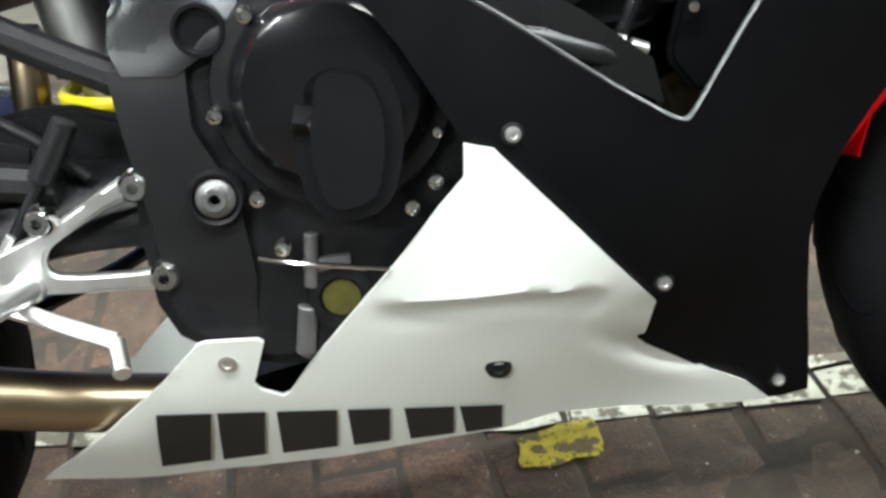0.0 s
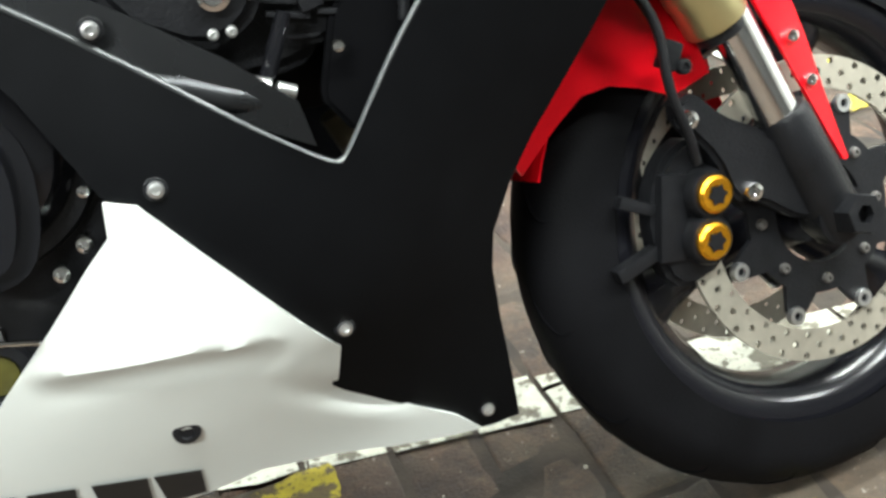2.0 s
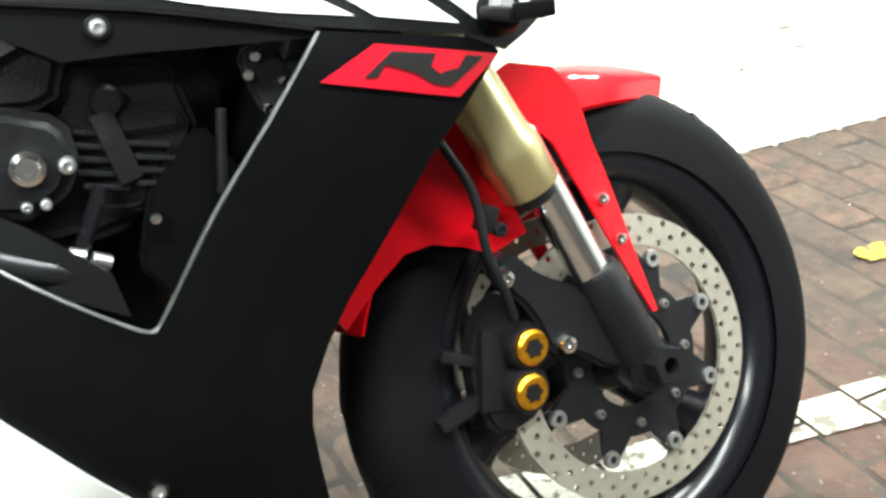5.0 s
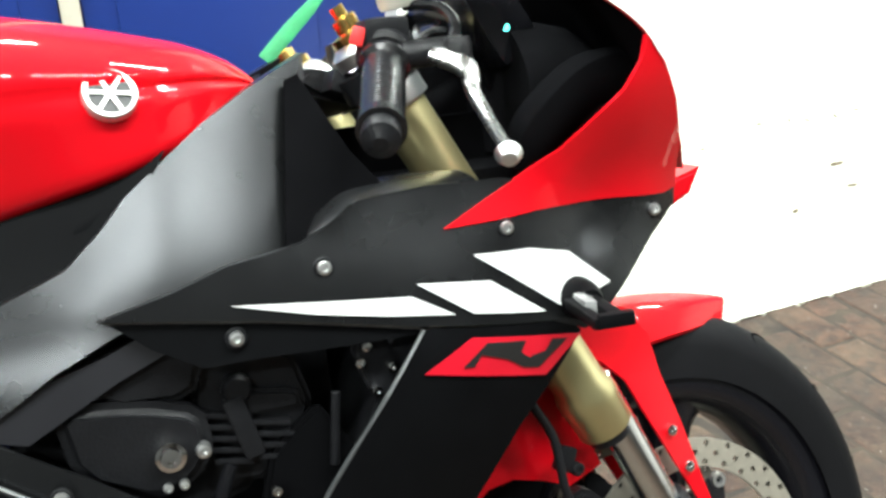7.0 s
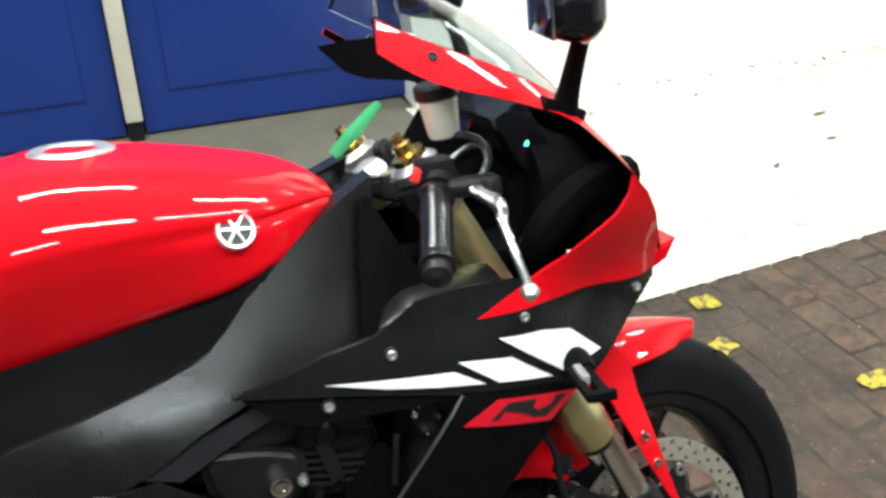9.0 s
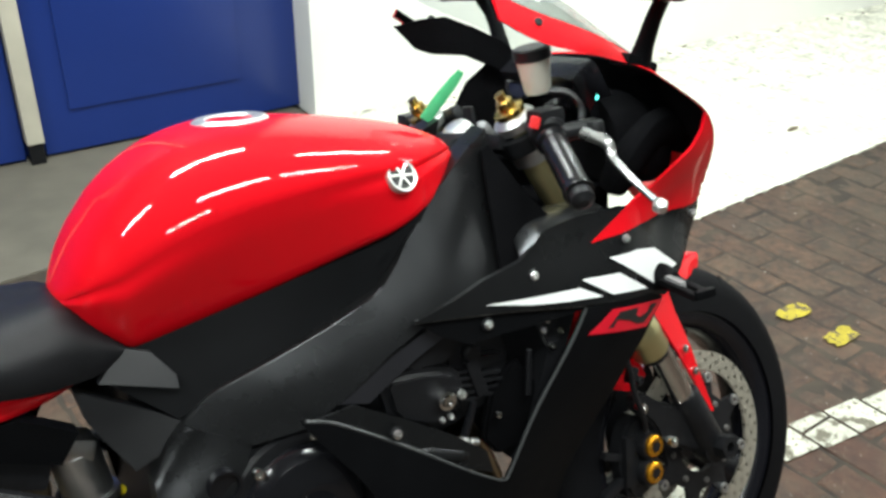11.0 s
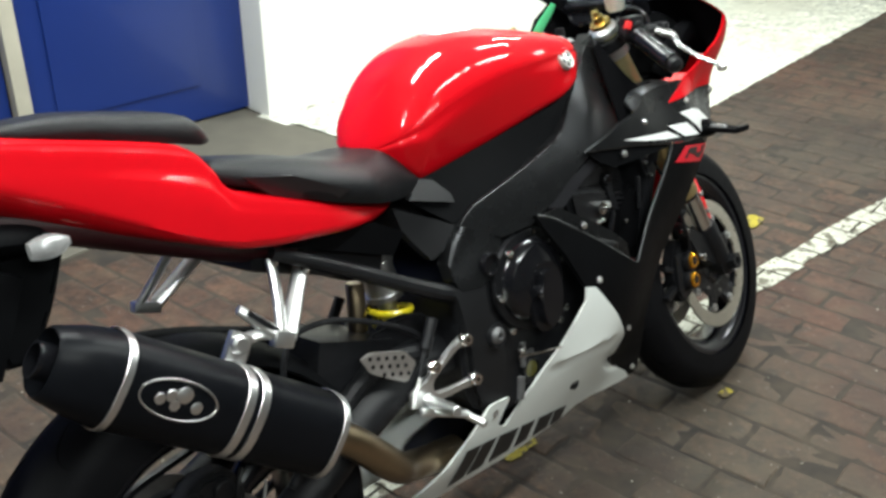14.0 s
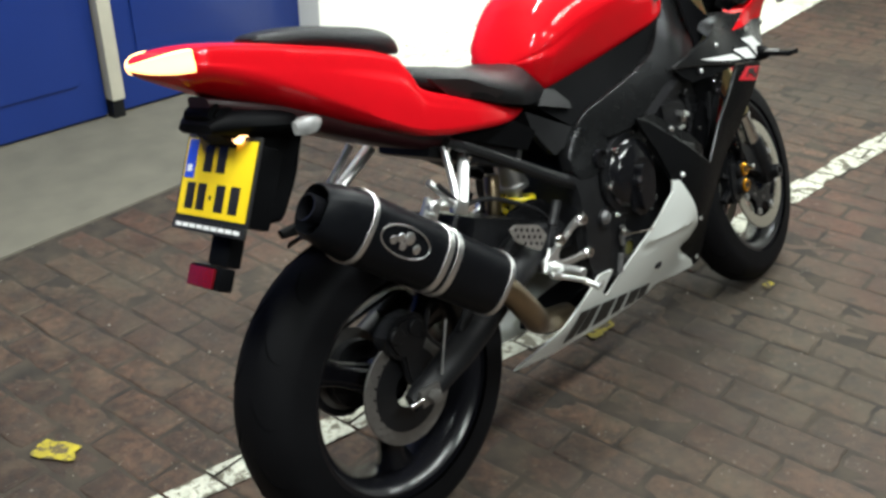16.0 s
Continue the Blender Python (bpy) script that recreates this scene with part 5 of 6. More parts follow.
part("frame_plug", lathe([(0, -.004), (.015, -.004), (.017, .002), (.020, .002), (.021, -.01)], (.587, -.162, .602), (0, -1, 0), 24), M_CLUTCH, bike, "dark hole in the frame")
shock = part("shock_absorber", merge(rod((.452, -.01, .645), (.460, -.01, .575), .031, .031, 20), rod((.458, -.01, .60), (.475, -.01, .42), .018, seg=16), lathe([(.022, 0), (.036, .002), (.036, .012), (.022, .014)], (.4595, -.01, .580), (.1, 0, -1), 22)), M_ALU, bike, "aluminium rear shock absorber")
part("shock_spring", tube([Vector((.460 + .0006 * k + .036 * math.cos(k * .45), -.01 + .036 * math.sin(k * .45), .566 - .0024 * k)) for k in range(60)], .0068, 10, 2), M_YELLOW, shock, "yellow coil spring")
part("shock_reservoir", lathe([(0, 0), (.014, 0), (.017, .004), (.017, .085), (.014, .090), (0, .090)], (.392, -.005, .525), (.14, 0, 1), 20), M_PIPE, shock, "cylindrical shock reservoir")
part("upper_shock_mount", block((.452, -.015, .650), (.05, .05, .03), .010, (0, 20, 0)), M_ALU, bike, "aluminium shock mount")
disc = drilled_disc(REAR, .082, .110, .0025, 3, 48, .0030, -.085, None, "brake_disc", rear_wheel, "drilled steel rear brake disc", M_STEELDARK)
sprocket = part("sprocket", lathe([(.040, -.003), (.084, -.003), (.090, -.0015), (.090, .0015), (.084, .003), (.040, .003)], REAR + Vector((0, .098, 0)), (0, 1, 0), 44, True), M_STEELDARK, rear_wheel, "dark steel rear sprocket")
part("sprocket_carrier", lathe([(0, .090), (.062, .090), (.070, .082), (.070, .060), (.040, .050), (0, .050)], REAR, (0, 1, 0), 28), M_CAST, sprocket)
chain_line = [REAR + Vector((.090 * math.cos(a), .098, .090 * math.sin(a))) for a in (radians(262 - 15 * k) for k in range(12))]
chain_line += [Vector((x, .098, z)) for x, z in ((.20, .437), (.40, .470), (.545, .480), (.575, .462), (.580, .440), (.560, .415), (.40, .345), (.20, .278))]
part("drive_chain", tube(chain_line + [chain_line[0]], .0085, 6, 2, False), M_CAST, bike, "dark greasy drive chain")
part("disc_carrier", lathe([(.035, -.004), (.084, -.003), (.084, .003), (.035, .004)], REAR + Vector((0, -.085, 0)), (0, 1, 0), 36, True), M_CAST, rear_wheel)
part("rear_caliper", merge(slab(soften([(-.055, .44), (-.02, .475), (.04, .47), (.06, .42), (.03, .385), (-.03, .39)], .2), -.065, -.118, .008), slab(soften([(-.02, .41), (.03, .41), (.02, .33), (-.015, .33)], .2), -.098, -.116, .005), rod((-.03, -.112, .445), (-.03, -.126, .445), .017), rod((.018, -.112, .445), (.018, -.126, .445), .017), tube([(.08, -.12, .37), (.03, -.135, .43), (.05, -.13, .47)], .004, 8, 4)), M_CAST, bike, "black rear brake caliper")

# subframe, seat side, rear sets and pegs
for s in (-1, 1):
    part("subframe_rail", tube([(.195, s * .105, .752), (.33, s * .112, .676), (.45, s * .122, .604), (.53, s * .135, .562)], [.010, .013, .0145, .015], 10, 4), M_CAST, bike, "black subframe rail")
    part("subframe_upper", panel([(.22, .752), (.40, .735), (.455, .70), (.43, .665), (.36, .695), (.26, .735)], Skin([(.22, .75, .09), (.44, .69, .10), (.35, .68, .09)]), .03, .03, s), M_BLACK, bike)
    if s < 0:
        hang = part("peg_hanger", merge(tube([(.197, -.092, .740), (.190, -.104, .712), (.172, -.128, .672), (.152, -.150, .636)], [.013, .0145, .015, .014], 10, 4, flat=.55), tube([(.248, -.092, .708), (.226, -.106, .690), (.195, -.128, .662), (.163, -.150, .634)], [.0125, .013, .013, .013], 10, 4, flat=.55), block((.150, -.156, .640), (.034, .020, .026), .006, (0, 25, 0))), M_ALU, bike, "aluminium passenger peg hanger")
        for hx, hz in ((.197, .737), (.248, .705)):
            part("hanger_bolt", bolt((hx, -.101, hz), .0072, (0, -1, 0), .8), M_CHROME, hang)
        part("passenger_peg", tube([(.158, -.158, .634), (.140, -.152, .656), (.120, -.146, .679), (.099, -.140, .704)], [.010, .0115, .0115, .009], 10, 4, flat=.6), M_ALU, hang, "folded aluminium passenger peg")
        part("peg_tread", block((.126, -.156, .676), (.008, .006, .062), .002, (0, -42, 0)), M_CAST, hang)
    else:
        part("peg_hanger", merge(tube([(.160, .14, .745), (.125, .15, .705), (.090, .16, .668)], [.013, .012, .012], 10, 3, flat=.6), tube([(.213, .14, .726), (.165, .15, .692), (.118, .16, .660)], [.013, .012, .012], 10, 3, flat=.6), block((.100, .16, .660), (.05, .02, .02), .006, (0, 20, 0))), M_ALU, bike, "aluminium passenger peg hanger")
    plate_line = [(.368, .430), (.372, .446), (.388, .4500), (.4287, .4635), (.4756, .4860), (.4988, .4980), (.510, .5010), (.5215, .495), (.5225, .483), (.514, .4755), (.5047, .4745), (.496, .4805), (.4356, .4520), (.424, .443), (.422, .430), (.432, .4225), (.5049, .4160), (.515, .4215), (.5265, .415), (.528, .404), (.515, .3970), (.497, .4015), (.44, .4070), (.3785, .4140)]
    rs = part("rearset", slab(soften(plate_line, .25), s * .137, s * .148, .003), M_ALU, bike, "forked aluminium rearset bracket")
    for hx, hz in ((.509, .489), (.516, .411), (.428, .472)):
        part("rearset_bolt", lathe([(.004, .002), (.0045, .008), (.0095, .008), (.0125, .004), (.014, -.006)], (hx, s * .150, hz), (0, s, 0), 20), M_CHROME, rs)
    part("footpeg", merge(rod((.405, s * .150, .418), (.392, s * .232, .424), .0115, .0095, 14), lathe([(0, .004), (.012, .004), (.014, 0), (.014, -.012)], (.405, s * .150, .418), (0, s, 0), 18)), M_ALU, rs, "knurled aluminium footpeg")
    part("heel_guard", slab(soften([(.286, .545), (.306, .549), (.376, .5235), (.397, .493), (.370, .467), (.300, .514)], .10), s * .141, s * .145, .001), M_ALU, rs, "drilled aluminium heel guard")
    for i in range(3):
        for j in range(5):
            hx, hz = .304 + .0165 * j + .003 * i, .5385 - .0062 * j - .0155 * i
            if hx < .386 - .004 * i and not (i == 2 and j == 0):
                part("guard_hole", lathe([(0, .0008), (.0038, .0008), (.0038, -.001)], (hx, s * .145, hz), (0, s, 0), 10), M_CLUTCH, rs)
    part("brake_pedal" if s < 0 else "shift_pedal", merge(tube([(.375, s * .158, .414), (.425, s * .166, .390), (.468, s * .170, .369)], [.0085, .0075, .008], 10, 4, flat=.6), rod((.468, s * .165, .366), (.478, s * .200, .352), .0075)), M_ALU, rs, "aluminium foot pedal")
    cyl_m = part("master_cylinder", merge(rod((.462, s * .128, .545), (.430, s * .132, .500), .0105), rod((.430, s * .132, .500), (.385, s * .138, .440), .0045)), M_CAST, rs, "black rear master cylinder")
    part("push_rod", merge(rod((.400, s * .142, .462), (.372, s * .146, .425), .0042), rod((.378, s * .146, .440), (.368, s * .150, .420), .007)), M_ALU, cyl_m, "bright push rod")
part("engine_hose_loop", tube([(.160, -.11, .520), (.168, -.11, .579), (.193, -.11, .613), (.236, -.11, .619), (.304, -.11, .601), (.409, -.11, .544), (.463, -.11, .493)], .0050, 10, 5), M_CAST, bike, "black breather hose")
for nm, ctr, size, tn in (("linkage_cover", (.32, 0, .50), (.16, .16, .10), 20), ("battery_tray", (.30, 0, .70), (.26, .15, .05), 22), ("airbox", (.66, 0, .72), (.28, .11, .12), 0), ("intake_box", (.90, .02, .68), (.26, .20, .24), 0), ("inner_shield", (.95, .14, .62), (.26, .04, .30), 0)):
    part(nm, block(ctr, size, .012, (0, tn, 0)), M_CAST, bike)
part("seat_side_pad", panel([(.17, .878), (.24, .862), (.33, .815), (.31, .803), (.22, .832)], Skin([(.17, .87, .108), (.33, .81, .145), (.24, .85, .128)]), .02, .01, -1, .004), M_SEATSIDE, bike, "smooth side pad of the seat")
# tail red darkened in the base colour for the shade underneath
part("under_tail", sections([(-.24, .925, .950, .030), (-.16, .888, .925, .060), (.0, .815, .87, .085), (.16, .745, .80, .09), (.26, .72, .77, .08)], [(.7, 0), (1, .3), (1, .8), (.6, 1), (0, 1)], 4), mat("shaded_undertail_red", (.035, .002, .004), .5, 0, .1, .2, 20, 0), bike, "underside of the red tail, its shade put into the colour")

# exhaust
S0, S1 = Vector((-.194, -.179, .757)), Vector((.162, -.197, .487))
AX = (S1 - S0).normalized()
UPX = (Vector((0, -.12, 1)) - AX * AX.dot(Vector((0, -.12, 1)))).normalized()
SDX = AX.cross(UPX)


def oval(along, hw, hh, n=36, p=2.6):
    c, hw, hh = S0 + AX * along, hw * .955, hh * .91
    out = []
    for k in range(n):
        a = 2 * math.pi * k / n
        ca, sa = math.cos(a), math.sin(a)
        out.append(c + SDX * hw * math.copysign(abs(ca) ** (2 / p), ca) + UPX * hh * math.copysign(abs(sa) ** (2 / p), sa))
    return out


LEN = (S1 - S0).length
sil = part("silencer", loft([oval(.088, .0580, .0680), oval(.10, .0585, .0685), oval(LEN - .03, .0585, .0685), oval(LEN - .012, .056, .066), oval(LEN, .048, .056)]), M_CARBON, bike, "black oval aftermarket silencer")
part("end_cap", loft([oval(.03, .026, .030), oval(.055, .029, .034), oval(.0, .040, .046), oval(.004, .043, .050), oval(.045, .053, .062), oval(.091, .0588, .0688)]), M_CARBON, sil, "black tapered end cap with a recessed outlet")
part("outlet", lathe([(.020, -.012), (.024, -.012), (.024, .06), (.020, .06)], S0, AX, 24, True), M_CLUTCH, sil)
for a0 in (.080, .258, .281, LEN - .020):
    w = .010 if a0 not in (.258, .281) else .013
    part("band", loft([oval(a0, .0595, .0695), oval(a0 + .001, .0608, .0708), oval(a0 + w, .0608, .0708), oval(a0 + w + .001, .0595, .0695)], True, False), M_ALU, sil, "bare steel strap")
part("silencer_hanger", merge(block((.070, -.160, .655), (.036, .014, .055), .005, (0, 35, 0)), tube([(.085, -.158, .665), (.115, -.150, .660), (.145, -.145, .648)], .010, 10, 3, flat=.6), lathe([(0, .010), (.010, .010), (.014, .006), (.014, -.004)], (.073, -.168, .666), (0, -1, 0), 20)), M_ALU, bike, "aluminium silencer hanger")
face = -SDX if SDX.y > 0 else SDX
bq = Matrix((( AX.x, UPX.x, face.x, 0), (AX.y, UPX.y, face.y, 0), (AX.z, UPX.z, face.z, 0), (0, 0, 0, 1)))
bm4 = Matrix.Translation(S0 + AX * .162 + face * .0545 + UPX * .010) @ bq
ring = []
for k in range(40):
    a = 2 * math.pi * k / 40
    ring.append((.056 * math.cos(a), .026 * math.sin(a), .0006 - 1.1 * abs(.026 * math.sin(a) + .010) ** 2.4))
part("oval_badge", tube(ring + [ring[0]], .0016, 6, 1, False), M_ALU, sil, "plain silver oval badge outline", bm4)
for bx, by, br in ((-.026, -.004, .009), (-.012, .003, .009), (.006, .007, .012), (.028, -.005, .010), (-.003, -.008, .009)):
    part("badge_blob", lathe([(0, .0016), (br * .8, .0014), (br, 0), (br, -.004)], (bx, by, 0), (0, 0, 1), 18), M_ALU, sil, "plain silver shape of the badge", bm4)
part("link_pipe", tube([(.150, -.196, .497), (.205, -.194, .453), (.255, -.184, .397), (.30, -.163, .350), (.345, -.130, .316), (.42, -.098, .282), (.50, -.075, .258)], [.024, .0262, .0268, .0270, .0270, .0270, .0265], 22, 6), M_PIPE, bike, "heat-tinted link pipe")

# tail lamp, number plate and its holder
lamp = part("tail_lamp", sections([(-.347, 1.020, 1.023, .003), (-.337, 1.0125, 1.027, .020), (-.320, 1.005, 1.0305, .043), (-.297, 1.000, 1.0330, .0650), (-.274, .998, 1.0335, .0785)], [(.96, 0), (1.0, .2), (1.0, .8), (.975, 1), (.5, 1), (0, 1)], 4), M_TAIL, bike, "lit tail lamp at the end of the tail")
holder = part("plate_hanger", merge(slab(soften([(-.252, .925), (-.225, .940), (-.09, .895), (-.07, .86), (-.115, .78), (-.155, .71), (-.20, .715), (-.19, .83), (-.245, .895)], .15), -.045, .045, .008), sections([(-.258, .893, .908, .05), (-.222, .882, .920, .082), (-.15, .865, .905, .09), (-.07, .855, .885, .06)], [(.8, 0), (1, .4), (.8, 1), (0, 1)], 3)), M_BLACK, bike, "black plastic number plate hanger")
PL = Matrix.Translation((-.233, .009, .806)) @ Matrix.Rotation(radians(28), 4, "Y")
pw, ph = .208, .134
box = part("plate_box", merge(block((.032, 0, -.004), (.06, .170, .140), .010), block((.040, 0, -.10), (.03, .06, .09), .008)), M_BLACK, holder, "black box behind the plate", PL)
plate = part("number_plate", block((-.002, 0, 0), (.004, pw + .014, ph + .016), .0018), M_DECAL_K, bike, "yellow number plate with a blue band", PL)
part("plate_face", block((-.0048, 0, 0), (.0016, pw, ph), .0006), M_PLATE, plate, "yellow reflective face", PL)
part("country_band", block((-.0062, .084, .031), (.0008, .030, .068), 0), M_PLATEBLUE, plate, "blue band with a pale bar", PL)
part("band_bar", block((-.0070, .084, .014), (.0006, .014, .012), 0), M_DECAL_W, plate, "", PL)
for row, cells in ((.033, (.030, -.010)), (-.033, (.070, .035, -.022, -.065))):
    for cy in cells:
        part("plate_bar", block((-.0064, cy, row), (.0010, .026, .046), .0002), M_DECAL_K, plate, "plain dark bar on the plate", PL)
part("plate_bar", block((-.0064, .007, -.033), (.0010, .007, .008), .0002), M_DECAL_K, plate, "plain dark dot on the plate", PL)
strip = part("dealer_strip", block((-.004, 0, -.084), (.006, pw + .012, .018), .0015), M_DECAL_K, plate, "black dealer strip with illegible white bars", PL)
for k in range(9):
    part("strip_bar", block((-.0074, .088 - .022 * k, -.084), (.0006, .018, .007), 0), mat("grey_print", (.72, .72, .72), .5, 0, 0, .05, 20, 0) if k == 0 else bpy.data.materials["grey_print"], strip, "", PL)
refl = part("rear_reflector", merge(block((.020, 0, -.165), (.028, .095, .040), .005)), M_BLACK, holder, "black reflector bracket", PL)
part("reflector_face", block((.004, .006, -.166), (.006, .075, .034), .0015), M_REFLECTOR, refl, "dull red reflector", PL)
part("plate_lamp", block((-.205, -.015, .872), (.022, .075, .010), .004, (0, -20, 0)), M_PLATELAMP, holder, "small warm plate lamp")
for s in (-1, 1):
    part("rear_indicator", merge(sections([(-.152, -.010, .010, .007), (-.135, -.013, .013, .016), (-.115, -.012, .012, .013), (-.100, -.005, .005, .005)], [(.7, 0), (1, .5), (.7, 1), (0, 1)], 3)), M_CLEARLENS, holder, "clear rear indicator", Matrix.Translation((0, s * .125, .875)))
    part("indicator_stalk", rod((-.11, s * .05, .875), (-.11, s * .115, .875), .008), M_CAST, holder)
part("side_stand", merge(tube([(.56, .13, .30), (.50, .20, .17), (.45, .275, .075)], .011, 10, 4), block((.445, .283, .070), (.06, .045, .008), .003, (13, 0, 0))), M_CAST, bike, "black side stand on the bricks")

def rim_line(outline, lift, r, skin=SIDE, side=-1):
    """A rounded edge that follows a panel's outline."""
    pts = ease([(x, 0, z) for x, z in outline], 5)
    ys = skin([p.x for p in pts], [p.z for p in pts]) + lift
    return tube([(p.x, side * y, p.z) for p, y in zip(pts, ys)], r, 8, 1, False)


# lighter grey than the black panels, along their edges
M_EDGE = mat("grey_panel_edge", (0.06, 0.063, 0.064), 0.30, 0.5, 0, 0.2, 40, 0)
for s in (-1, 1):
    part("notch_trim", rim_line([(1.0874, .6873), (1.0441, .6319), (.9923, .5681), (.9475, .5039), (.9363, .4918), (.9233, .4953), (.8796, .5273), (.8053, .5870), (.7207, .6480), (.6828, .6643)], -.003, .0026, SIDE, s), M_EDGE, bike, "rounded edge of the fairing opening")
    part("cowl_trim", rim_line([(.8413, .7387), (.9165, .7267), (.9808, .7154), (1.0845, .6912)], -.003, .0028, SIDE, s), M_EDGE, bike)


# ---- brick paving, paint and litter on it ----
ROW, LONG, JOINT = 0.105, 0.212, 0.0056
SITE_INV = SITE.inverted()
LINES = [(Vector((-0.42, 0.385)), Vector((0.92, 0.216))), (Vector((0.92, 0.216)), Vector((1.30, 0.208))), (Vector((1.30, 0.208)), Vector((2.95, 0.172)))]


def clip(poly, p, n):
    """The part of a polygon on the side of p that n points to."""
    out = []
    for i, a in enumerate(poly):
        b = poly[(i + 1) % len(poly)]
        da, db = (a - p).dot(n), (b - p).dot(n)
        if da >= 0:
            out.append(a)
        if da * db < 0:
            out.append(a.lerp(b, da / (da - db)))
    return out


def paver(seed):
    """One paver with worn, uneven edges."""
    rnd = random.Random(seed)
    lx, ly = (ROW - JOINT) / 2, (LONG - JOINT) / 2
    e = 0.0045
    rings = []
    edge = [(-1, -1), (-.35, -1), (.35, -1), (1, -1), (1, -.6), (1, -.2), (1, .2), (1, .6), (1, 1), (.35, 1), (-.35, 1), (-1, 1), (-1, .6), (-1, .2), (-1, -.2), (-1, -.6)]
    jit = [(rnd.uniform(-1, 1) * 0.0026, rnd.uniform(-1, 1) * 0.0026, rnd.uniform(-0.0020, 0.0006)) for _ in edge]
    for inset, z in ((0.0, -0.03), (0.0, -0.0055), (e * 0.5, -0.0015), (e * 1.7, 0.0)):
        rings.append([((lx - inset) * sx + jx, (ly - inset) * sy + jy, z + (jz if z > -.01 else 0)) for (sx, sy), (jx, jy, jz) in zip(edge, jit)])
    bm = loft(rings, True, False)
    bm.verts.ensure_lookup_table()
    top = bm.verts[48:64]
    mid = bm.verts.new((0, 0, rnd.uniform(-0.0005, 0.0008)))
    for i in range(16):
        bm.faces.new((top[i], top[(i + 1) % 16], mid))
    return bm


PAVERS = [link_mesh("brick", paver(s), M_BRICK, 0.9) for s in range(8)]
paving = thing("brick_paving", "worn brown clay brick paving with open sandy joints", "paving", SITE, kind="structure")
rnd = random.Random(5)
rest_v, rest_f, white_v, white_f, line_v, line_f = [], [], [], [], [], []


def lay(verts, faces, poly, z):
    """A thin patch of paint on a paver."""
    k, n = len(verts), len(poly)
    verts += [(p.x, p.y, z) for p in poly]
    faces.append(list(range(k, k + n)))


count = 0
for i in range(-75, 46):
    for j in range(-34, 1):
        x, y = (i + 0.5) * ROW, (j + 0.5 * (i % 2)) * LONG - 0.1
        if x < -0.02 and y > -0.56 or y > -0.04:
            continue
        w = SITE @ Vector((x, y, 0))
        if w.y < -3.2 or w.x < -3.5:
            continue
        dz, tilt = rnd.uniform(-0.0026, 0.0012), (rnd.uniform(-0.7, 0.7), rnd.uniform(-1.1, 1.1), rnd.uniform(-1.2, 1.2))
        m = pose(x, y, dz, *tilt)
        near = -0.45 < w.x < 2.35 and -0.75 < w.y < 0.95
        mesh = PAVERS[rnd.randrange(8)]
        if near and count < 300:
            ob = new("brick", mesh)
            ob.parent, ob.matrix_basis = paving, m
            count += 1
        else:
            k = len(rest_v)
            rest_v += [tuple(m @ v.co) for v in mesh.vertices]
            rest_f += [[k + q for q in f.vertices] for f in mesh.polygons]
        ex, ey = ROW / 2 - 0.004, LONG / 2 - 0.004
        rect = [Vector((x + ex * a, y + ey * b)) for a, b in ((-1, -1), (1, -1), (1, 1), (-1, 1))]
        gx, gy = ROW / 2 - 0.0012, LONG / 2 - 0.0012
        pw = [Vector((x + gx * a, y + gy * b)) for a, b in ((-1, -1), (1, -1), (1, 1), (-1, 1))]
        for p, n in (((-0.04, 0.0), (1, 0)), ((3.82, 0.0), (-1, 0)), ((0.0, -1.395), (0, 1))):
            if pw:
                pw = clip(pw, Vector(p), Vector(n))
        if len(pw) > 2:
            lay(white_v, white_f, pw, 0.0034)
        world_rect = [(SITE @ Vector((q.x, q.y, 0))).to_2d() for q in rect]
        wear = rnd.uniform(-0.010, 0.007)
        for p0, p1 in LINES:
            along = (p1 - p0).normalized()
            across = Vector((-along.y, along.x))
            pl = world_rect
            for p, n in ((p0 - across * (0.043 + wear), across), (p0 + across * (0.043 + wear), -across), (p0, along), (p1, -along)):
                pl = clip(pl, p, n) if len(pl) > 2 else pl
            if len(pl) > 2:
                lay(line_v, line_f, [(SITE_INV @ Vector((q.x, q.y, 0))).to_2d() for q in pl], 0.0036)


def patch_object(name, verts, faces, material, label, kind="stuff"):
    me = bpy.data.meshes.new(name)
    me.from_pydata(verts, [], faces)
    me.materials.append(material)
    ob = new(name, me)
    ob.parent = paving
    return tagged(ob, label, kind=kind)


patch_object("bricks_beyond", rest_v, rest_f, M_BRICK, "brown clay bricks further off")
patch_object("white_painted_area", white_v, white_f, M_PAINT, "white paint on the bricks along the wall")
patch_object("white_line", line_v, line_f, M_LINE, "worn white line painted across the bricks")


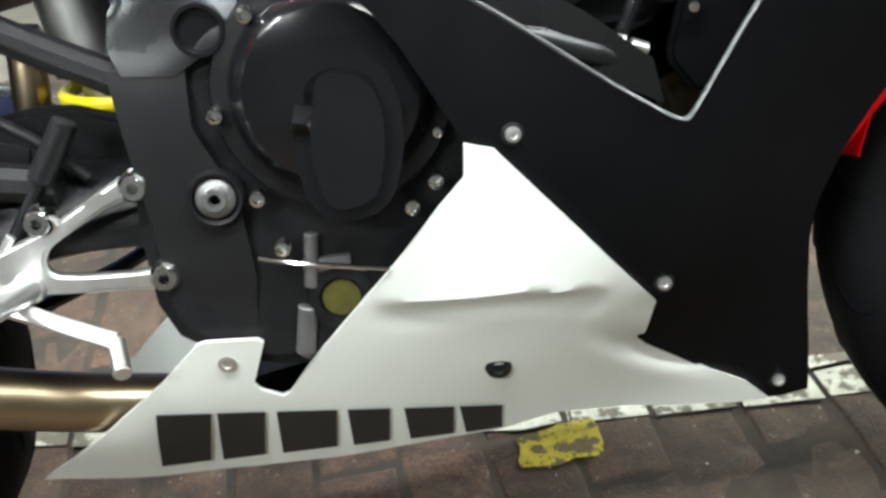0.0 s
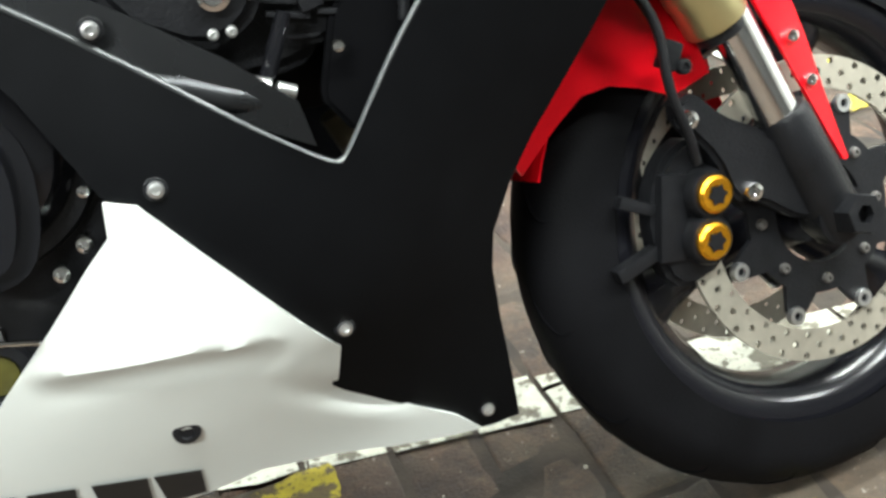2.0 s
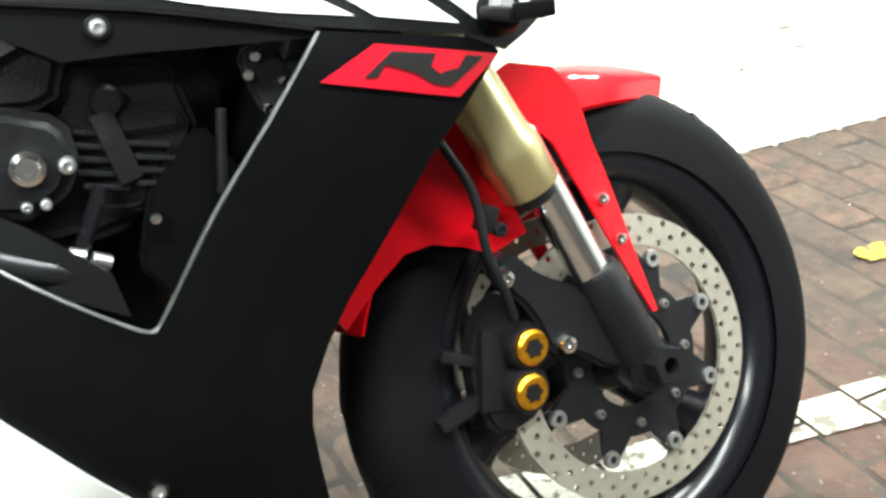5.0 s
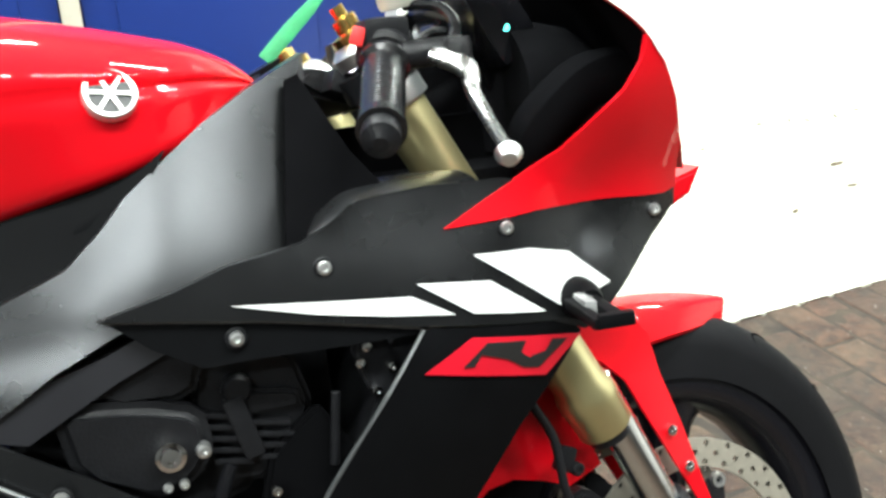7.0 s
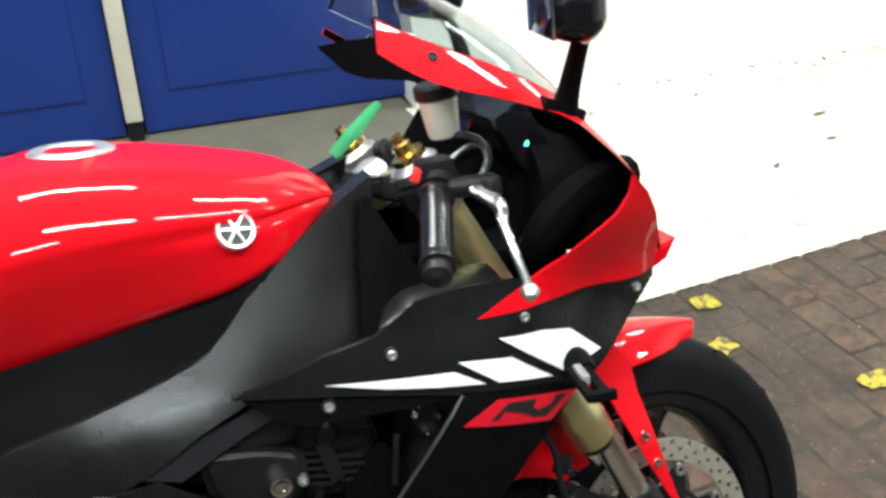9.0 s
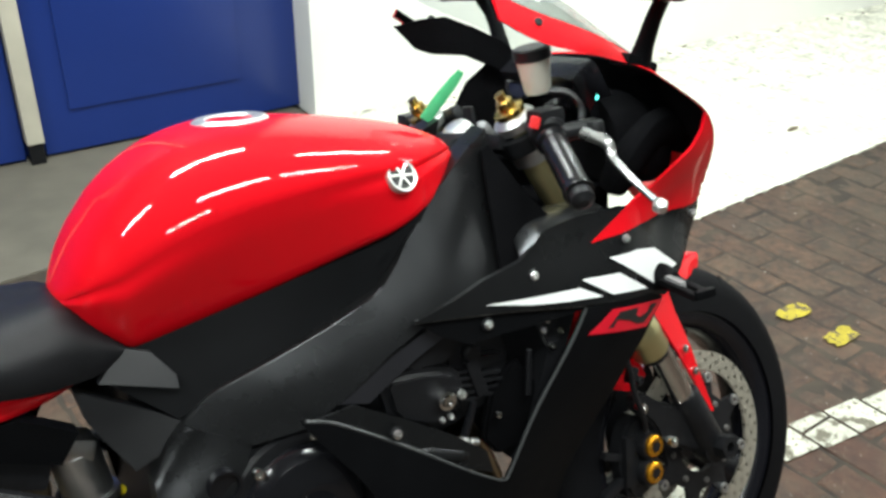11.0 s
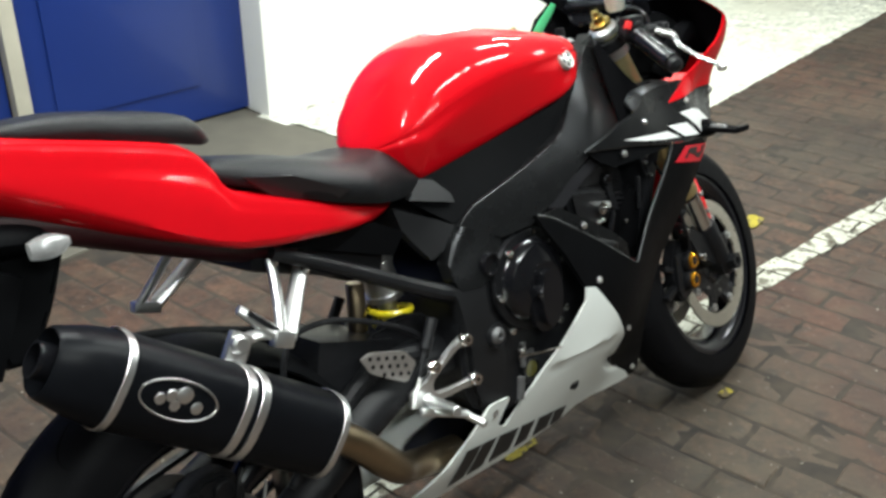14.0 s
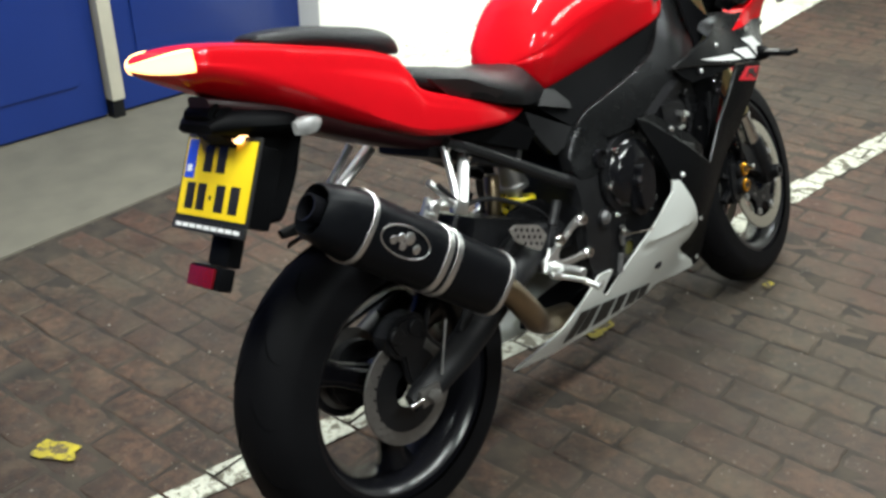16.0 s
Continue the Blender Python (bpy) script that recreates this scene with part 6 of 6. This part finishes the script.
def grit(count, seed):
    """Crumbs of paint and stone on the paving."""
    r = random.Random(seed)
    verts, faces = [], []
    for _ in range(count):
        x, y = r.uniform(-0.9, 2.9), r.uniform(-0.75, 1.9)
        size, turn = r.choice((0.0012, 0.0016, 0.002, 0.0032)), r.uniform(0, 6.3)
        k = len(verts)
        base = [(x + size * r.uniform(.6, 1.2) * math.cos(turn + a), y + size * r.uniform(.6, 1.2) * math.sin(turn + a)) for a in (0, 1.3, 2.5, 3.9, 5.1)]
        verts += [(p, q, 0.0005) for p, q in base] + [(x + (p - x) * .6, y + (q - y) * .6, 0.0012 + size * .6) for p, q in base]
        faces += [[k + m, k + (m + 1) % 5, k + 5 + (m + 1) % 5, k + 5 + m] for m in range(5)] + [[k + 5 + m for m in range(5)]]
    me = bpy.data.meshes.new("grit")
    me.from_pydata(verts, [], faces)
    me.materials.append(M_GRIT)
    return tagged(new("grit", me), "pale crumbs of grit scattered on the brick paving", "grit", kind="stuff")


grit(200, 11)


def yellow_mark(x, y, sx, sy, turn, seed):
    """A ragged dab of yellow road paint."""
    r = random.Random(seed)
    bm = bmesh.new()
    n = 18
    ring = [bm.verts.new(((sx + r.uniform(-0.15, 0.1) * sx) * max(-1, min(1, 1.25 * math.cos(a))), (sy + r.uniform(-0.2, 0.1) * sy) * max(-1, min(1, 1.25 * math.sin(a))), 0)) for a in (2 * math.pi * k / n for k in range(n))]
    f = bm.faces.new(ring)
    e = bmesh.ops.extrude_face_region(bm, geom=[f])
    for v in e["geom"]:
        if isinstance(v, bmesh.types.BMVert):
            v.co.z += 0.0008
    ob = new("yellow_mark", link_mesh("yellow_mark", bm, M_YELPAINT))
    ob.matrix_world = pose(x, y, 0.0036, 0, 0, turn)
    return tagged(ob, "faded yellow paint mark on the brick paving", "ground mark", "yellow marks")


for k, (mx, my, ax, ay, tr) in enumerate(((2.331, 0.570, 0.05, 0.028, 7), (2.350, 0.428, 0.05, 0.03, 7), (-0.372, 0.698, 0.03, 0.055, 30), (2.122, 0.976, 0.035, 0.03, 0), (2.049, 0.789, 0.05, 0.03, 20), (0.897, 0.146, 0.052, 0.033, 10), (1.427, -0.066, 0.02, 0.012, 0))):
    yellow_mark(mx, my, ax, ay, tr, k)


def leaf(x, y, turn, size, seed):
    r = random.Random(seed)
    bm = bmesh.new()
    pts = [(-1, 0, 0), (-0.4, 0.4, 0.15), (0.4, 0.35, 0.2), (1, 0, 0.3), (0.4, -0.3, 0.12), (-0.4, -0.35, 0.1)]
    f = bm.faces.new([bm.verts.new((p[0] * size, p[1] * size * r.uniform(0.6, 1.1), p[2] * size * 0.6)) for p in pts])
    e = bmesh.ops.extrude_face_region(bm, geom=[f])
    for v in e["geom"]:
        if isinstance(v, bmesh.types.BMVert):
            v.co.z += 0.0008
    bmesh.ops.triangulate(bm, faces=bm.faces[:])
    ob = new("dry_leaf", link_mesh("dry_leaf", bm, M_LEAF))
    ob.matrix_world = pose(x, y, 0.0045, 0, 0, turn)
    return tagged(ob, "small curled dry leaf on white painted paving", "leaf", "dry leaves")


LEAVES = [(3.125, 1.908, 10, 0.034), (3.034, 1.716, 0, 0.024), (2.744, 1.598, 40, 0.022), (3.281, 1.465, 8, 0.036), (2.811, 2.223, 30, 0.020), (2.370, 2.200, 20, 0.013)] + [(1.95 + 0.11 * q + rnd.uniform(-0.05, 0.05), 2.430 - rnd.uniform(0.005, 0.06), rnd.uniform(0, 180), rnd.uniform(0.008, 0.022)) for q in range(28)]
for k, (lx, ly, tr, sz) in enumerate(LEAVES):
    leaf(lx, ly, tr, sz, k)
